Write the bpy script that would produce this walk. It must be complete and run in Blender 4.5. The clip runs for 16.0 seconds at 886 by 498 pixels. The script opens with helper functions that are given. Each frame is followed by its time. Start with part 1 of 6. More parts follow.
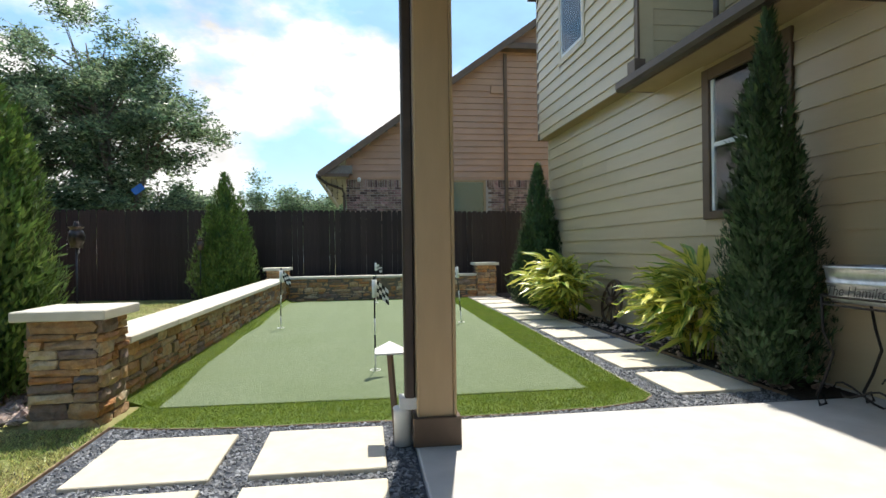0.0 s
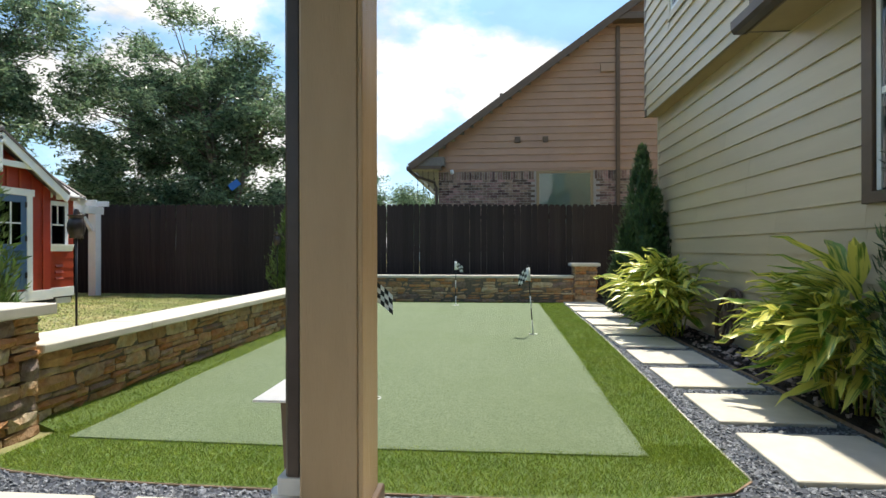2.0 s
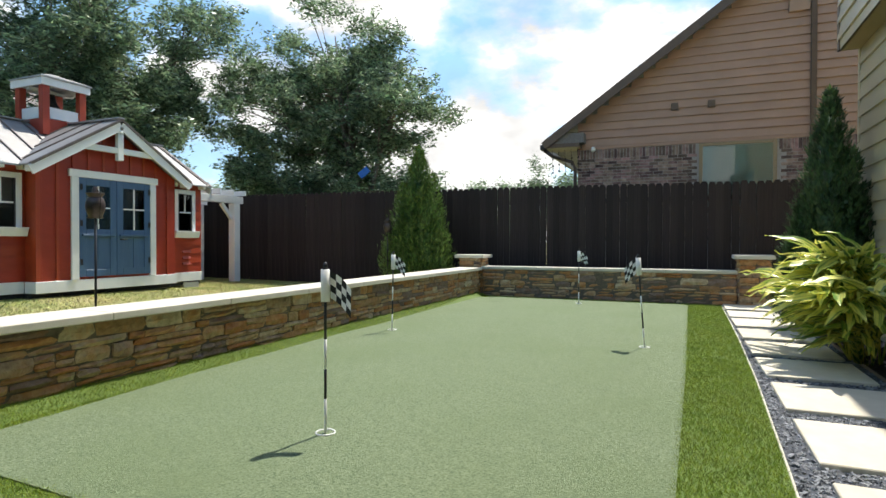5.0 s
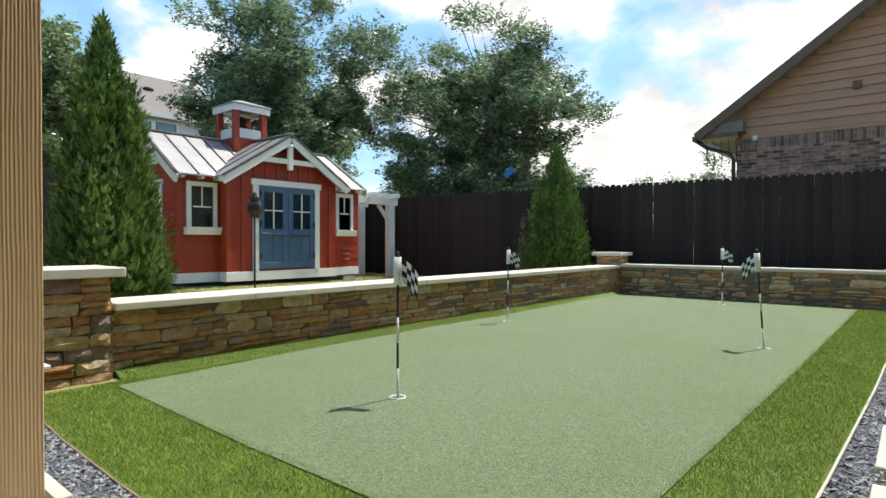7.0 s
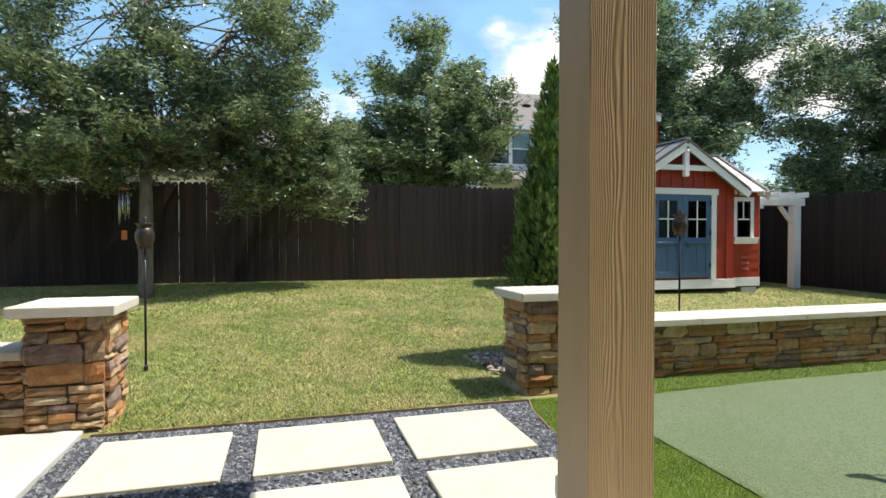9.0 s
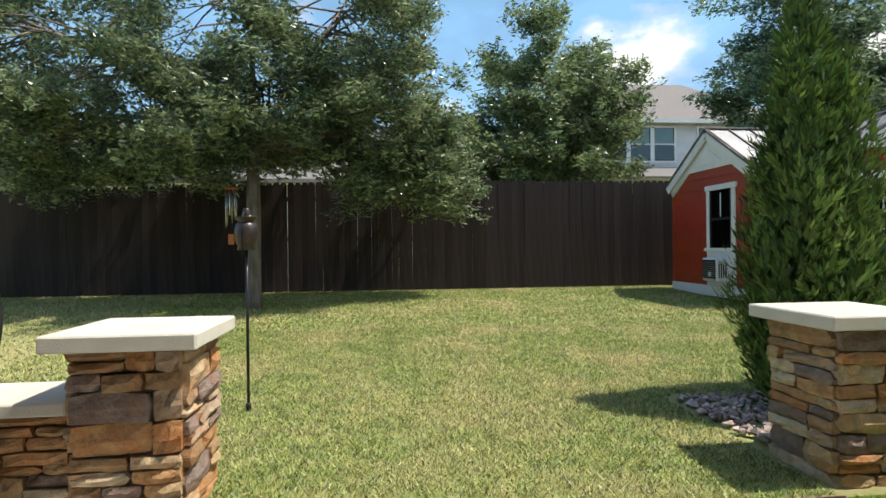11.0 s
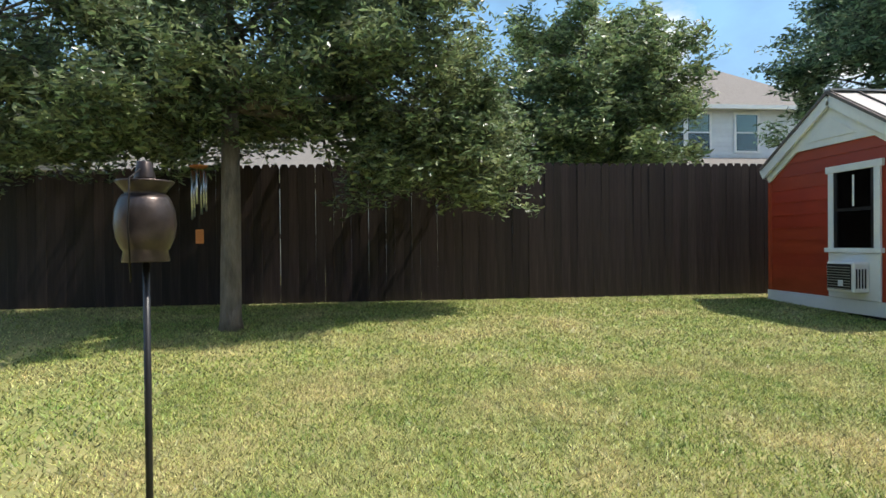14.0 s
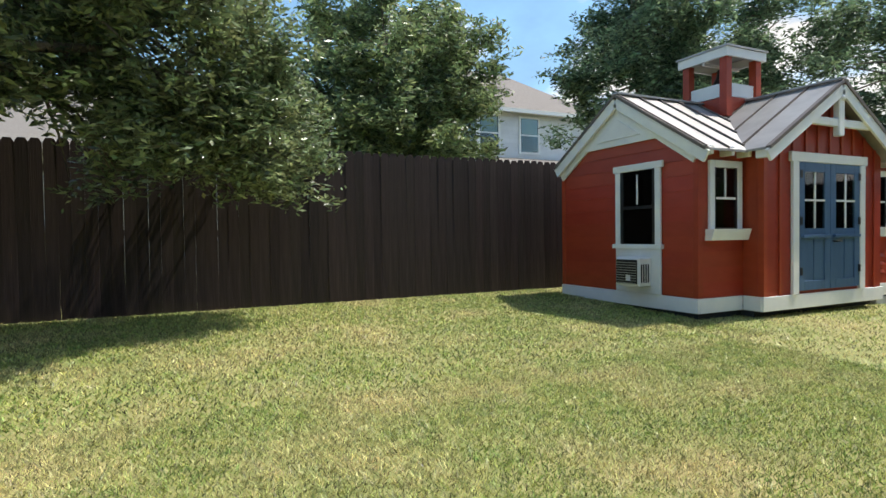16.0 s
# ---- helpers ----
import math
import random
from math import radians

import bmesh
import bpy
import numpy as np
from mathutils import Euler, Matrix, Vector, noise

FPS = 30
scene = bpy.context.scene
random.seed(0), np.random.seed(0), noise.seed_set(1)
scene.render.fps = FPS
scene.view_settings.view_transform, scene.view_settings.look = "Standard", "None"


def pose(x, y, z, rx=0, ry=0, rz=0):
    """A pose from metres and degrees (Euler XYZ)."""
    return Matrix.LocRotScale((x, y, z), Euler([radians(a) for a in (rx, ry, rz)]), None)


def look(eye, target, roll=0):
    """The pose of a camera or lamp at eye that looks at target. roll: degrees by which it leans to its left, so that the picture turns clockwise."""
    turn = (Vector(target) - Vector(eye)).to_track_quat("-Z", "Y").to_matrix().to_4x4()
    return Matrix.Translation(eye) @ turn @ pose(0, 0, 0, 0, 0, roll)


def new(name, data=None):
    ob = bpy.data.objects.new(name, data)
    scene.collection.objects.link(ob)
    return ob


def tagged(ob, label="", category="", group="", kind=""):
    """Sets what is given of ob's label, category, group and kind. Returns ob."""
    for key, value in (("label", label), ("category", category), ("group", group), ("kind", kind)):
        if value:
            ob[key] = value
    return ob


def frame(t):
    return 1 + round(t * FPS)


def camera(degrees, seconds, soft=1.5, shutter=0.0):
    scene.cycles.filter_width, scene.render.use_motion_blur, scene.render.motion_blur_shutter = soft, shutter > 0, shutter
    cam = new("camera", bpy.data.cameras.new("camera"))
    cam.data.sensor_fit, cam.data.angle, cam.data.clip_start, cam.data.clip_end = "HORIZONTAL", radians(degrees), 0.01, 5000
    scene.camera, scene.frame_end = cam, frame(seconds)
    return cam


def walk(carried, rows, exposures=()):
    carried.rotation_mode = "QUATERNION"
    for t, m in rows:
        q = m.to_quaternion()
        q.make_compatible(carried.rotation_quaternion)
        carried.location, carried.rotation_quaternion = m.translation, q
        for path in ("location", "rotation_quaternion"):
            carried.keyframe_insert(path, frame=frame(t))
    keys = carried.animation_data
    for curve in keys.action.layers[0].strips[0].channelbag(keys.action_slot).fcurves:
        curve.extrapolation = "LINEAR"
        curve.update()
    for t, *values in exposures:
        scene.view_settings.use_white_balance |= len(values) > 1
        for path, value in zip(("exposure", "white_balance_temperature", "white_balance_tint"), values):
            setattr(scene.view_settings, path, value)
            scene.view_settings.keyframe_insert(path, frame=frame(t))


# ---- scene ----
cam = camera(76.1, 16.0)
PATH = [
    (0, (1.481, 1.921, 1.25), (1.751, 3.902, 1.249), -0.8),
    (0.5, (1.690, 2.265, 1.212), (1.864, 4.257, 1.214), -0.4),
    (1, (1.919, 2.649, 1.221), (1.977, 4.648, 1.219), -0.3),
    (1.5, (2.235, 3.005, 1.234), (2.172, 5.004, 1.234), -0.4),
    (2, (2.528, 3.348, 1.197), (2.347, 5.340, 1.198), -0.1),
    (2.5, (2.727, 3.694, 1.247), (2.526, 5.684, 1.244), -0.0),
    (3, (3.006, 4.015, 1.232), (2.792, 6.004, 1.229), 0.0),
    (3.5, (3.221, 4.260, 1.244), (2.922, 6.237, 1.233), 0.2),
    (4, (3.333, 4.698, 1.178), (2.926, 6.657, 1.166), 0.3),
    (4.5, (3.39, 5.036, 1.106), (2.844, 6.96, 1.094), 0.1),
    (4.7, (3.396, 5.113, 1.1), (2.744, 7.004, 1.082), 0.1),
    (6.8, (4.174, 5.128, 1.051), (2.956, 6.715, 1.028), 0.2),
    (7, (4.21, 5.135, 1.041), (2.924, 6.667, 1.016), 0.1),
    (7.5, (4.327, 4.981, 1.094), (2.915, 6.397, 1.067), 0.2),
    (8, (4.328, 4.654, 1.203), (2.798, 5.942, 1.17), 0.2),
    (8.5, (4.16, 4.491, 1.256), (2.395, 5.431, 1.215), 0.3),
    (9, (3.79, 4.423, 1.282), (1.864, 4.961, 1.245), -0.0),
    (9.5, (3.414, 4.307, 1.233), (1.428, 4.543, 1.209), 0.2),
    (9.7, (3.262, 4.256, 1.224), (1.274, 4.466, 1.215), 0.1),
    (11.8, (1.263, 4.054, 1.193), (-0.725, 4.267, 1.179), -0.9),
    (12, (1.055, 4.015, 1.221), (-0.933, 4.231, 1.202), -0.7),
    (12.5, (0.678, 3.914, 1.24), (-1.312, 4.118, 1.218), -0.7),
    (13, (0.351, 3.825, 1.233), (-1.635, 4.061, 1.214), -0.6),
    (13.5, (-0.079, 3.853, 1.243), (-2.065, 4.086, 1.222), -0.6),
    (14, (-0.331, 3.861, 1.231), (-2.321, 4.067, 1.212), -0.6),
    (14.5, (-0.436, 3.885, 1.221), (-2.408, 4.223, 1.201), -0.5),
    (15, (-0.685, 3.975, 1.203), (-2.593, 4.576, 1.173), -0.4),
    (15.5, (-0.993, 4.021, 1.272), (-2.852, 4.758, 1.236), -0.8),
    (16, (-1.261, 4.086, 1.281), (-3.057, 4.965, 1.232), -0.8),
]
walk(cam, [(t, look(eye, target, roll)) for t, eye, target, roll in PATH], [(0.0, 0.67), (8.4, 0.67), (9.6, 0.6), (12.0, 0.57), (16.0, 0.6)])

# ---- world, sun, sky ----
SUN = Vector((0.095, 0.49, 0.97)).normalized()
world = bpy.data.worlds.new("sky")
scene.world = world
world.use_nodes = True
wn = world.node_tree
sky = wn.nodes.new("ShaderNodeTexSky")
sky.sky_type = "NISHITA"
sky.sun_disc = False
sky.sun_elevation = math.asin(SUN.z)
sky.sun_rotation = math.atan2(SUN.x, SUN.y)
sky.dust_density = 0.5
sky.ozone_density = 1.0
wn.links.new(sky.outputs[0], wn.nodes["Background"].inputs[0])
wn.nodes["Background"].inputs[1].default_value = 0.15
sun = new("sun", bpy.data.lights.new("sun", "SUN"))
sun.data.energy = 4.0
sun.data.angle = radians(0.55)
sun.data.color = (1.0, 0.95, 0.86)
sun.matrix_basis = look(SUN * 60, (0, 0, 0))


# ---- materials ----
def mat(name, c1, c2, scale=6.0, rough=0.7, bump=0.0, bscale=60.0, metal=0.0, vary=0.0, island=False, stretch=(1, 1, 1), coarse=0.0, cscale=1.2, c3=None, spec=0.5, trans=0.0, dist=0.004, coord="Object"):
    m = bpy.data.materials.new(name)
    m.use_nodes = True
    nt, L = m.node_tree, m.node_tree.links
    b = nt.nodes["Principled BSDF"]
    b.inputs["Roughness"].default_value = rough
    b.inputs["Metallic"].default_value = metal
    b.inputs["Specular IOR Level"].default_value = spec
    tc = nt.nodes.new("ShaderNodeTexCoord")
    mp = nt.nodes.new("ShaderNodeMapping")
    mp.inputs["Scale"].default_value = stretch
    src_co = nt.nodes.new("ShaderNodeNewGeometry").outputs["Position"] if coord == "World" else tc.outputs[coord]
    L.new(src_co, mp.inputs[0])
    n1 = nt.nodes.new("ShaderNodeTexNoise")
    n1.inputs["Scale"].default_value = scale
    n1.inputs["Detail"].default_value = 6
    n1.inputs["Roughness"].default_value = 0.62
    L.new(mp.outputs[0], n1.inputs["Vector"])
    r = nt.nodes.new("ShaderNodeValToRGB")
    r.color_ramp.elements[0].position, r.color_ramp.elements[1].position = 0.32, 0.68
    r.color_ramp.elements[0].color, r.color_ramp.elements[1].color = (*c1, 1), (*c2, 1)
    L.new(n1.outputs[0], r.inputs[0])
    col = r.outputs[0]
    if c3:
        n2 = nt.nodes.new("ShaderNodeTexNoise")
        n2.inputs["Scale"].default_value = cscale
        n2.inputs["Detail"].default_value = 4
        L.new(src_co, n2.inputs["Vector"])
        mr = nt.nodes.new("ShaderNodeMapRange")
        mr.inputs[1].default_value, mr.inputs[2].default_value = 0.45, 0.7
        mr.inputs[4].default_value = coarse
        L.new(n2.outputs[0], mr.inputs[0])
        mx = nt.nodes.new("ShaderNodeMix")
        mx.data_type = "RGBA"
        L.new(mr.outputs[0], mx.inputs[0])
        L.new(col, mx.inputs[6])
        mx.inputs[7].default_value = (*c3, 1)
        col = mx.outputs[2]
    if vary:
        src = nt.nodes.new("ShaderNodeNewGeometry" if island else "ShaderNodeObjectInfo")
        rnd = src.outputs["Random Per Island"] if island else src.outputs["Random"]
        h = nt.nodes.new("ShaderNodeHueSaturation")
        a = nt.nodes.new("ShaderNodeMapRange")
        a.inputs[3].default_value, a.inputs[4].default_value = 1 - vary, 1 + vary
        L.new(rnd, a.inputs[0])
        L.new(a.outputs[0], h.inputs["Value"])
        a2 = nt.nodes.new("ShaderNodeMapRange")
        a2.inputs[3].default_value, a2.inputs[4].default_value = 0.5 - vary * 0.05, 0.5 + vary * 0.04
        w = nt.nodes.new("ShaderNodeMath")
        w.operation = "FRACT"
        w2 = nt.nodes.new("ShaderNodeMath")
        w2.operation = "MULTIPLY"
        w2.inputs[1].default_value = 7.31
        L.new(rnd, w2.inputs[0])
        L.new(w2.outputs[0], w.inputs[0])
        L.new(w.outputs[0], a2.inputs[0])
        L.new(a2.outputs[0], h.inputs["Hue"])
        L.new(col, h.inputs["Color"])
        col = h.outputs[0]
    L.new(col, b.inputs["Base Color"])
    if bump:
        n3 = nt.nodes.new("ShaderNodeTexNoise")
        n3.inputs["Scale"].default_value = bscale
        n3.inputs["Detail"].default_value = 5
        L.new(mp.outputs[0], n3.inputs["Vector"])
        bp = nt.nodes.new("ShaderNodeBump")
        bp.inputs["Strength"].default_value = bump
        bp.inputs["Distance"].default_value = dist
        L.new(n3.outputs[0], bp.inputs["Height"])
        L.new(bp.outputs[0], b.inputs["Normal"])
    if trans:
        t = nt.nodes.new("ShaderNodeBsdfTranslucent")
        L.new(col, t.inputs[0])
        ms = nt.nodes.new("ShaderNodeMixShader")
        ms.inputs[0].default_value = trans
        L.new(b.outputs[0], ms.inputs[1])
        L.new(t.outputs[0], ms.inputs[2])
        L.new(ms.outputs[0], nt.nodes["Material Output"].inputs[0])
    return m


LAWN = mat("lawn_soil", (0.17, 0.2, 0.055), (0.33, 0.31, 0.12), 9, 0.9, 0.6, 90, coarse=0.8, cscale=0.55, c3=(0.4, 0.33, 0.15))
BLADE = mat("grass_blade", (0.15, 0.25, 0.045), (0.44, 0.46, 0.15), 7, 0.42, vary=0.9, island=True, coarse=0.6, cscale=1.3, c3=(0.7, 0.57, 0.29), trans=0.3, spec=0.6)
TURFB = mat("turf_blade", (0.14, 0.225, 0.015), (0.26, 0.345, 0.035), 5, 0.5, vary=0.55, island=True, trans=0.25, coarse=0.4, cscale=1.5, c3=(0.24, 0.29, 0.04))
TURF = mat("turf_base", (0.07, 0.12, 0.012), (0.11, 0.175, 0.02), 60, 0.8, 0.5, 200)
GREEN = mat("putting_turf", (0.085, 0.13, 0.052), (0.275, 0.335, 0.185), 85, 0.85, 1.0, 170, coarse=0.6, cscale=0.8, c3=(0.155, 0.21, 0.09), dist=0.016)
CONC = mat("broom_concrete", (0.535, 0.52, 0.485), (0.615, 0.60, 0.565), 5, 0.85, 0.35, 180, coarse=0.5, cscale=1.6, c3=(0.465, 0.45, 0.415))
PAVE = mat("cream_paver", (0.60, 0.545, 0.42), (0.68, 0.62, 0.495), 7, 0.8, 0.3, 140, vary=0.06, coarse=0.4, cscale=2.5, c3=(0.55, 0.49, 0.365))
CAPS = mat("cast_stone_cap", (0.57, 0.53, 0.44), (0.66, 0.62, 0.53), 6, 0.85, 0.55, 120, vary=0.05, coarse=0.4, cscale=3, c3=(0.5, 0.455, 0.36))
MORTAR = mat("mortar", (0.11, 0.09, 0.07), (0.18, 0.15, 0.11), 20, 0.95, 0.6, 80)
SLATE = mat("slate_chip", (0.125, 0.132, 0.142), (0.25, 0.26, 0.272), 14, 0.7, 0.3, 120, vary=0.6, island=True)
GBED = mat("gravel_bed", (0.035, 0.04, 0.05), (0.09, 0.1, 0.12), 60, 0.9, 0.8, 120)
MULCH = mat("dark_mulch", (0.022, 0.016, 0.012), (0.07, 0.048, 0.034), 35, 0.95, 1.0, 70, dist=0.03)
ROCK = mat("bed_rock", (0.3, 0.22, 0.18), (0.52, 0.42, 0.36), 12, 0.8, 0.4, 60, vary=0.45, island=True)
EDGE = mat("edging_strip", (0.2, 0.13, 0.08), (0.33, 0.23, 0.14), 14, 0.75, 0.3, 60)
FENCE = mat("dark_stained_fence", (0.019, 0.0132, 0.0122), (0.042, 0.029, 0.0262), 3, 0.6, 0.7, 16, vary=0.3, stretch=(9, 9, 0.8), coarse=0.5, cscale=1.4, c3=(0.06, 0.044, 0.04), spec=0.25)
TAN = mat("tan_paint", (0.43, 0.30, 0.165), (0.47, 0.33, 0.185), 4, 0.45, 0.25, 60, stretch=(3, 3, 0.5))
GRAIN = mat("tan_painted_wood", (0.46, 0.315, 0.165), (0.5, 0.345, 0.185), 3, 0.4, 0, 30, stretch=(6, 6, 0.6))
BROWNT = mat("brown_trim", (0.10, 0.062, 0.038), (0.135, 0.085, 0.052), 5, 0.5, 0.2, 80)
SIDING = mat("beige_siding", (0.48, 0.385, 0.24), (0.53, 0.43, 0.27), 2.5, 0.32, 0.12, 40, vary=0.05, stretch=(1, 0.3, 3), coarse=0.3, cscale=0.9, c3=(0.46, 0.365, 0.225))
NSIDING = mat("neighbour_siding", (0.38, 0.235, 0.16), (0.43, 0.27, 0.185), 2, 0.6, 0.15, 40, vary=0.05)
GUTTER = mat("dark_gutter", (0.05, 0.036, 0.03), (0.075, 0.055, 0.046), 4, 0.4, 0.05, 60, metal=0.2)
SOFFIT = mat("soffit", (0.33, 0.24, 0.13), (0.37, 0.27, 0.15), 3, 0.7)
SHINGLE = mat("roof_shingle", (0.15, 0.13, 0.115), (0.27, 0.245, 0.22), 30, 0.95, 0.8, 120, vary=0.2, island=True, coarse=0.4, cscale=0.7, c3=(0.22, 0.2, 0.185))
BRICK = mat("brown_brick", (0.14, 0.09, 0.07), (0.36, 0.25, 0.2), 8, 0.9, 0.6, 70, vary=0.65, island=True)
MORT2 = mat("light_mortar", (0.38, 0.34, 0.3), (0.46, 0.42, 0.37), 20, 0.95)
REDP = mat("barn_red_siding", (0.30, 0.036, 0.012), (0.36, 0.048, 0.017), 3, 0.45, 0.2, 30, vary=0.08, stretch=(1, 1, 3), coarse=0.3, cscale=1.2, c3=(0.29, 0.035, 0.013))
WHITE = mat("white_paint", (0.74, 0.75, 0.74), (0.82, 0.82, 0.8), 4, 0.45, 0.12, 60, vary=0.03)
BLUE = mat("slate_blue_paint", (0.055, 0.115, 0.215), (0.07, 0.14, 0.25), 4, 0.45, 0.15, 40, stretch=(3, 3, 0.6))
METALR = mat("galvalume_roof", (0.31, 0.30, 0.29), (0.39, 0.38, 0.365), 3, 0.45, 0.1, 30, metal=0.45, vary=0.04)
DTRIM = mat("roof_edge_brown", (0.11, 0.09, 0.08), (0.16, 0.135, 0.12), 4, 0.5, metal=0.3)
BLACKM = mat("black_enamel", (0.012, 0.012, 0.013), (0.024, 0.023, 0.023), 8, 0.32, 0.08, 120)
BARREL = mat("bronze_enamel", (0.05, 0.036, 0.028), (0.075, 0.055, 0.044), 6, 0.3, 0.05, 90, metal=0.5)
RUBBER = mat("black_rubber", (0.015, 0.015, 0.016), (0.03, 0.03, 0.031), 20, 0.7)
GALV = mat("galvanised_steel", (0.42, 0.44, 0.45), (0.62, 0.64, 0.65), 14, 0.32, 0.15, 40, metal=0.9)
IRON = mat("wrought_iron", (0.018, 0.015, 0.013), (0.04, 0.033, 0.028), 20, 0.5, 0.3, 90, metal=0.6)
TORCHM = mat("bronze_torch", (0.055, 0.043, 0.04), (0.12, 0.095, 0.085), 9, 0.35, 0.2, 50, metal=0.7)
CHIME = mat("chime_metal", (0.4, 0.41, 0.42), (0.5, 0.51, 0.52), 6, 0.25, metal=0.9)
WOODO = mat("orange_wood", (0.42, 0.13, 0.025), (0.55, 0.2, 0.05), 6, 0.45, stretch=(2, 2, 8))
BARK = mat("oak_bark", (0.13, 0.105, 0.08), (0.27, 0.225, 0.175), 5, 0.95, 1.0, 22, stretch=(3, 3, 0.7), dist=0.03)
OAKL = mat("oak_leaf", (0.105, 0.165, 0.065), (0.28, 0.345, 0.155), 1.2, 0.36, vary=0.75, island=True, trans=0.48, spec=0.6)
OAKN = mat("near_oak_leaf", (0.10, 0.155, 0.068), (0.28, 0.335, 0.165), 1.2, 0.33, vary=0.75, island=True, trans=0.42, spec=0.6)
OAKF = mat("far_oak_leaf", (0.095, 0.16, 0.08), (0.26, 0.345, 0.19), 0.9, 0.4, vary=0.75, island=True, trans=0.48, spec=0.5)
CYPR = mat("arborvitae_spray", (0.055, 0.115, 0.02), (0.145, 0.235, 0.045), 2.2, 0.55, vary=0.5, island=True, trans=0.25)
# Also colours the cores of the evergreens, as the shade inside them.
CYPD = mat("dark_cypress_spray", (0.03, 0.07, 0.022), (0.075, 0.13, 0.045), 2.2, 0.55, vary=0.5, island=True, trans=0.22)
POLEW = mat("white_fibreglass", (0.75, 0.75, 0.73), (0.82, 0.82, 0.8), 8, 0.4)
PVC = mat("white_plastic", (0.70, 0.69, 0.66), (0.8, 0.79, 0.76), 6, 0.5, 0.1, 40)
BLACKP = mat("black_fabric", (0.012, 0.012, 0.012), (0.022, 0.022, 0.022), 30, 0.8)
WHITEP = mat("white_fabric", (0.72, 0.72, 0.7), (0.8, 0.8, 0.78), 30, 0.8)
# Near-black puts the shade of unlit rooms, vents and underfloor into the colour.
UNLIT = mat("unlit_interior", (0.012, 0.012, 0.014), (0.03, 0.03, 0.032), 2, 0.8)
BLINDM = mat("window_blind", (0.48, 0.56, 0.52), (0.58, 0.65, 0.61), 3, 0.6)
NWHITE = mat("pale_siding", (0.62, 0.64, 0.66), (0.7, 0.72, 0.73), 2, 0.7, vary=0.04)
INK = mat("dark_lettering", (0.06, 0.065, 0.07), (0.09, 0.095, 0.1), 9, 0.6)
AGED = mat("weathered_wheel_wood", (0.075, 0.045, 0.028), (0.16, 0.1, 0.065), 8, 0.8, 0.6, 40)
BLUEF = mat("blue_tarp", (0.02, 0.12, 0.42), (0.03, 0.17, 0.5), 6, 0.6)


def glass_mat():
    m = bpy.data.materials.new("window_glass")
    m.use_nodes = True
    nt, L = m.node_tree, m.node_tree.links
    nt.nodes.remove(nt.nodes["Principled BSDF"])
    fr, tr, gl, mx = (nt.nodes.new(k) for k in ("ShaderNodeFresnel", "ShaderNodeBsdfTransparent", "ShaderNodeBsdfGlossy", "ShaderNodeMixShader"))
    fr.inputs[0].default_value = 1.6
    tr.inputs[0].default_value = (0.8, 0.86, 0.84, 1)
    gl.inputs["Roughness"].default_value = 0.03
    L.new(fr.outputs[0], mx.inputs[0])
    L.new(tr.outputs[0], mx.inputs[1])
    L.new(gl.outputs[0], mx.inputs[2])
    L.new(mx.outputs[0], nt.nodes["Material Output"].inputs[0])
    return m


GLASS = glass_mat()


def stone_mat():
    """Split ledge stone: each stone buff, tan, rust or umber, mottled, with a broken face."""
    m = mat("ledge_stone", (0.48, 0.45, 0.42), (1.0, 1.0, 1.0), 16, 0.85, coarse=0.7, cscale=9, c3=(0.85, 0.5, 0.26), coord="World")
    nt, L = m.node_tree, m.node_tree.links
    b = nt.nodes["Principled BSDF"]
    mottle = b.inputs["Base Color"].links[0].from_socket
    inf, r, mx = (nt.nodes.new(k) for k in ("ShaderNodeObjectInfo", "ShaderNodeValToRGB", "ShaderNodeMix"))
    r.color_ramp.interpolation = "CONSTANT"
    tones = [(0.41, 0.26, 0.13), (0.57, 0.42, 0.25), (0.48, 0.25, 0.10), (0.63, 0.52, 0.35), (0.28, 0.21, 0.17), (0.54, 0.38, 0.20), (0.45, 0.33, 0.22), (0.57, 0.33, 0.15)]
    el = r.color_ramp.elements
    el[0].position, el[0].color = 0.0, (*tones[0], 1)
    el[1].position, el[1].color = 1.0 / len(tones), (*tones[1], 1)
    for k, t in enumerate(tones[2:], 2):
        e = el.new(k / len(tones))
        e.color = (*t, 1)
    L.new(inf.outputs["Random"], r.inputs[0])
    mx.data_type, mx.blend_type = "RGBA", "MULTIPLY"
    mx.inputs[0].default_value = 0.85
    L.new(r.outputs[0], mx.inputs[6])
    L.new(mottle, mx.inputs[7])
    L.new(mx.outputs[2], b.inputs["Base Color"])
    geo = nt.nodes.new("ShaderNodeNewGeometry")
    last = None
    for scale, strength, dist in ((22, 0.9, 0.02), (90, 0.8, 0.006)):
        n, bp = nt.nodes.new("ShaderNodeTexNoise"), nt.nodes.new("ShaderNodeBump")
        n.inputs["Scale"].default_value = scale
        n.inputs["Detail"].default_value = 4
        bp.inputs["Strength"].default_value = strength
        bp.inputs["Distance"].default_value = dist
        L.new(geo.outputs["Position"], n.inputs["Vector"])
        L.new(n.outputs[0], bp.inputs["Height"])
        if last is not None:
            L.new(last, bp.inputs["Normal"])
        last = bp.outputs[0]
    L.new(last, b.inputs["Normal"])
    return m


STONE = stone_mat()


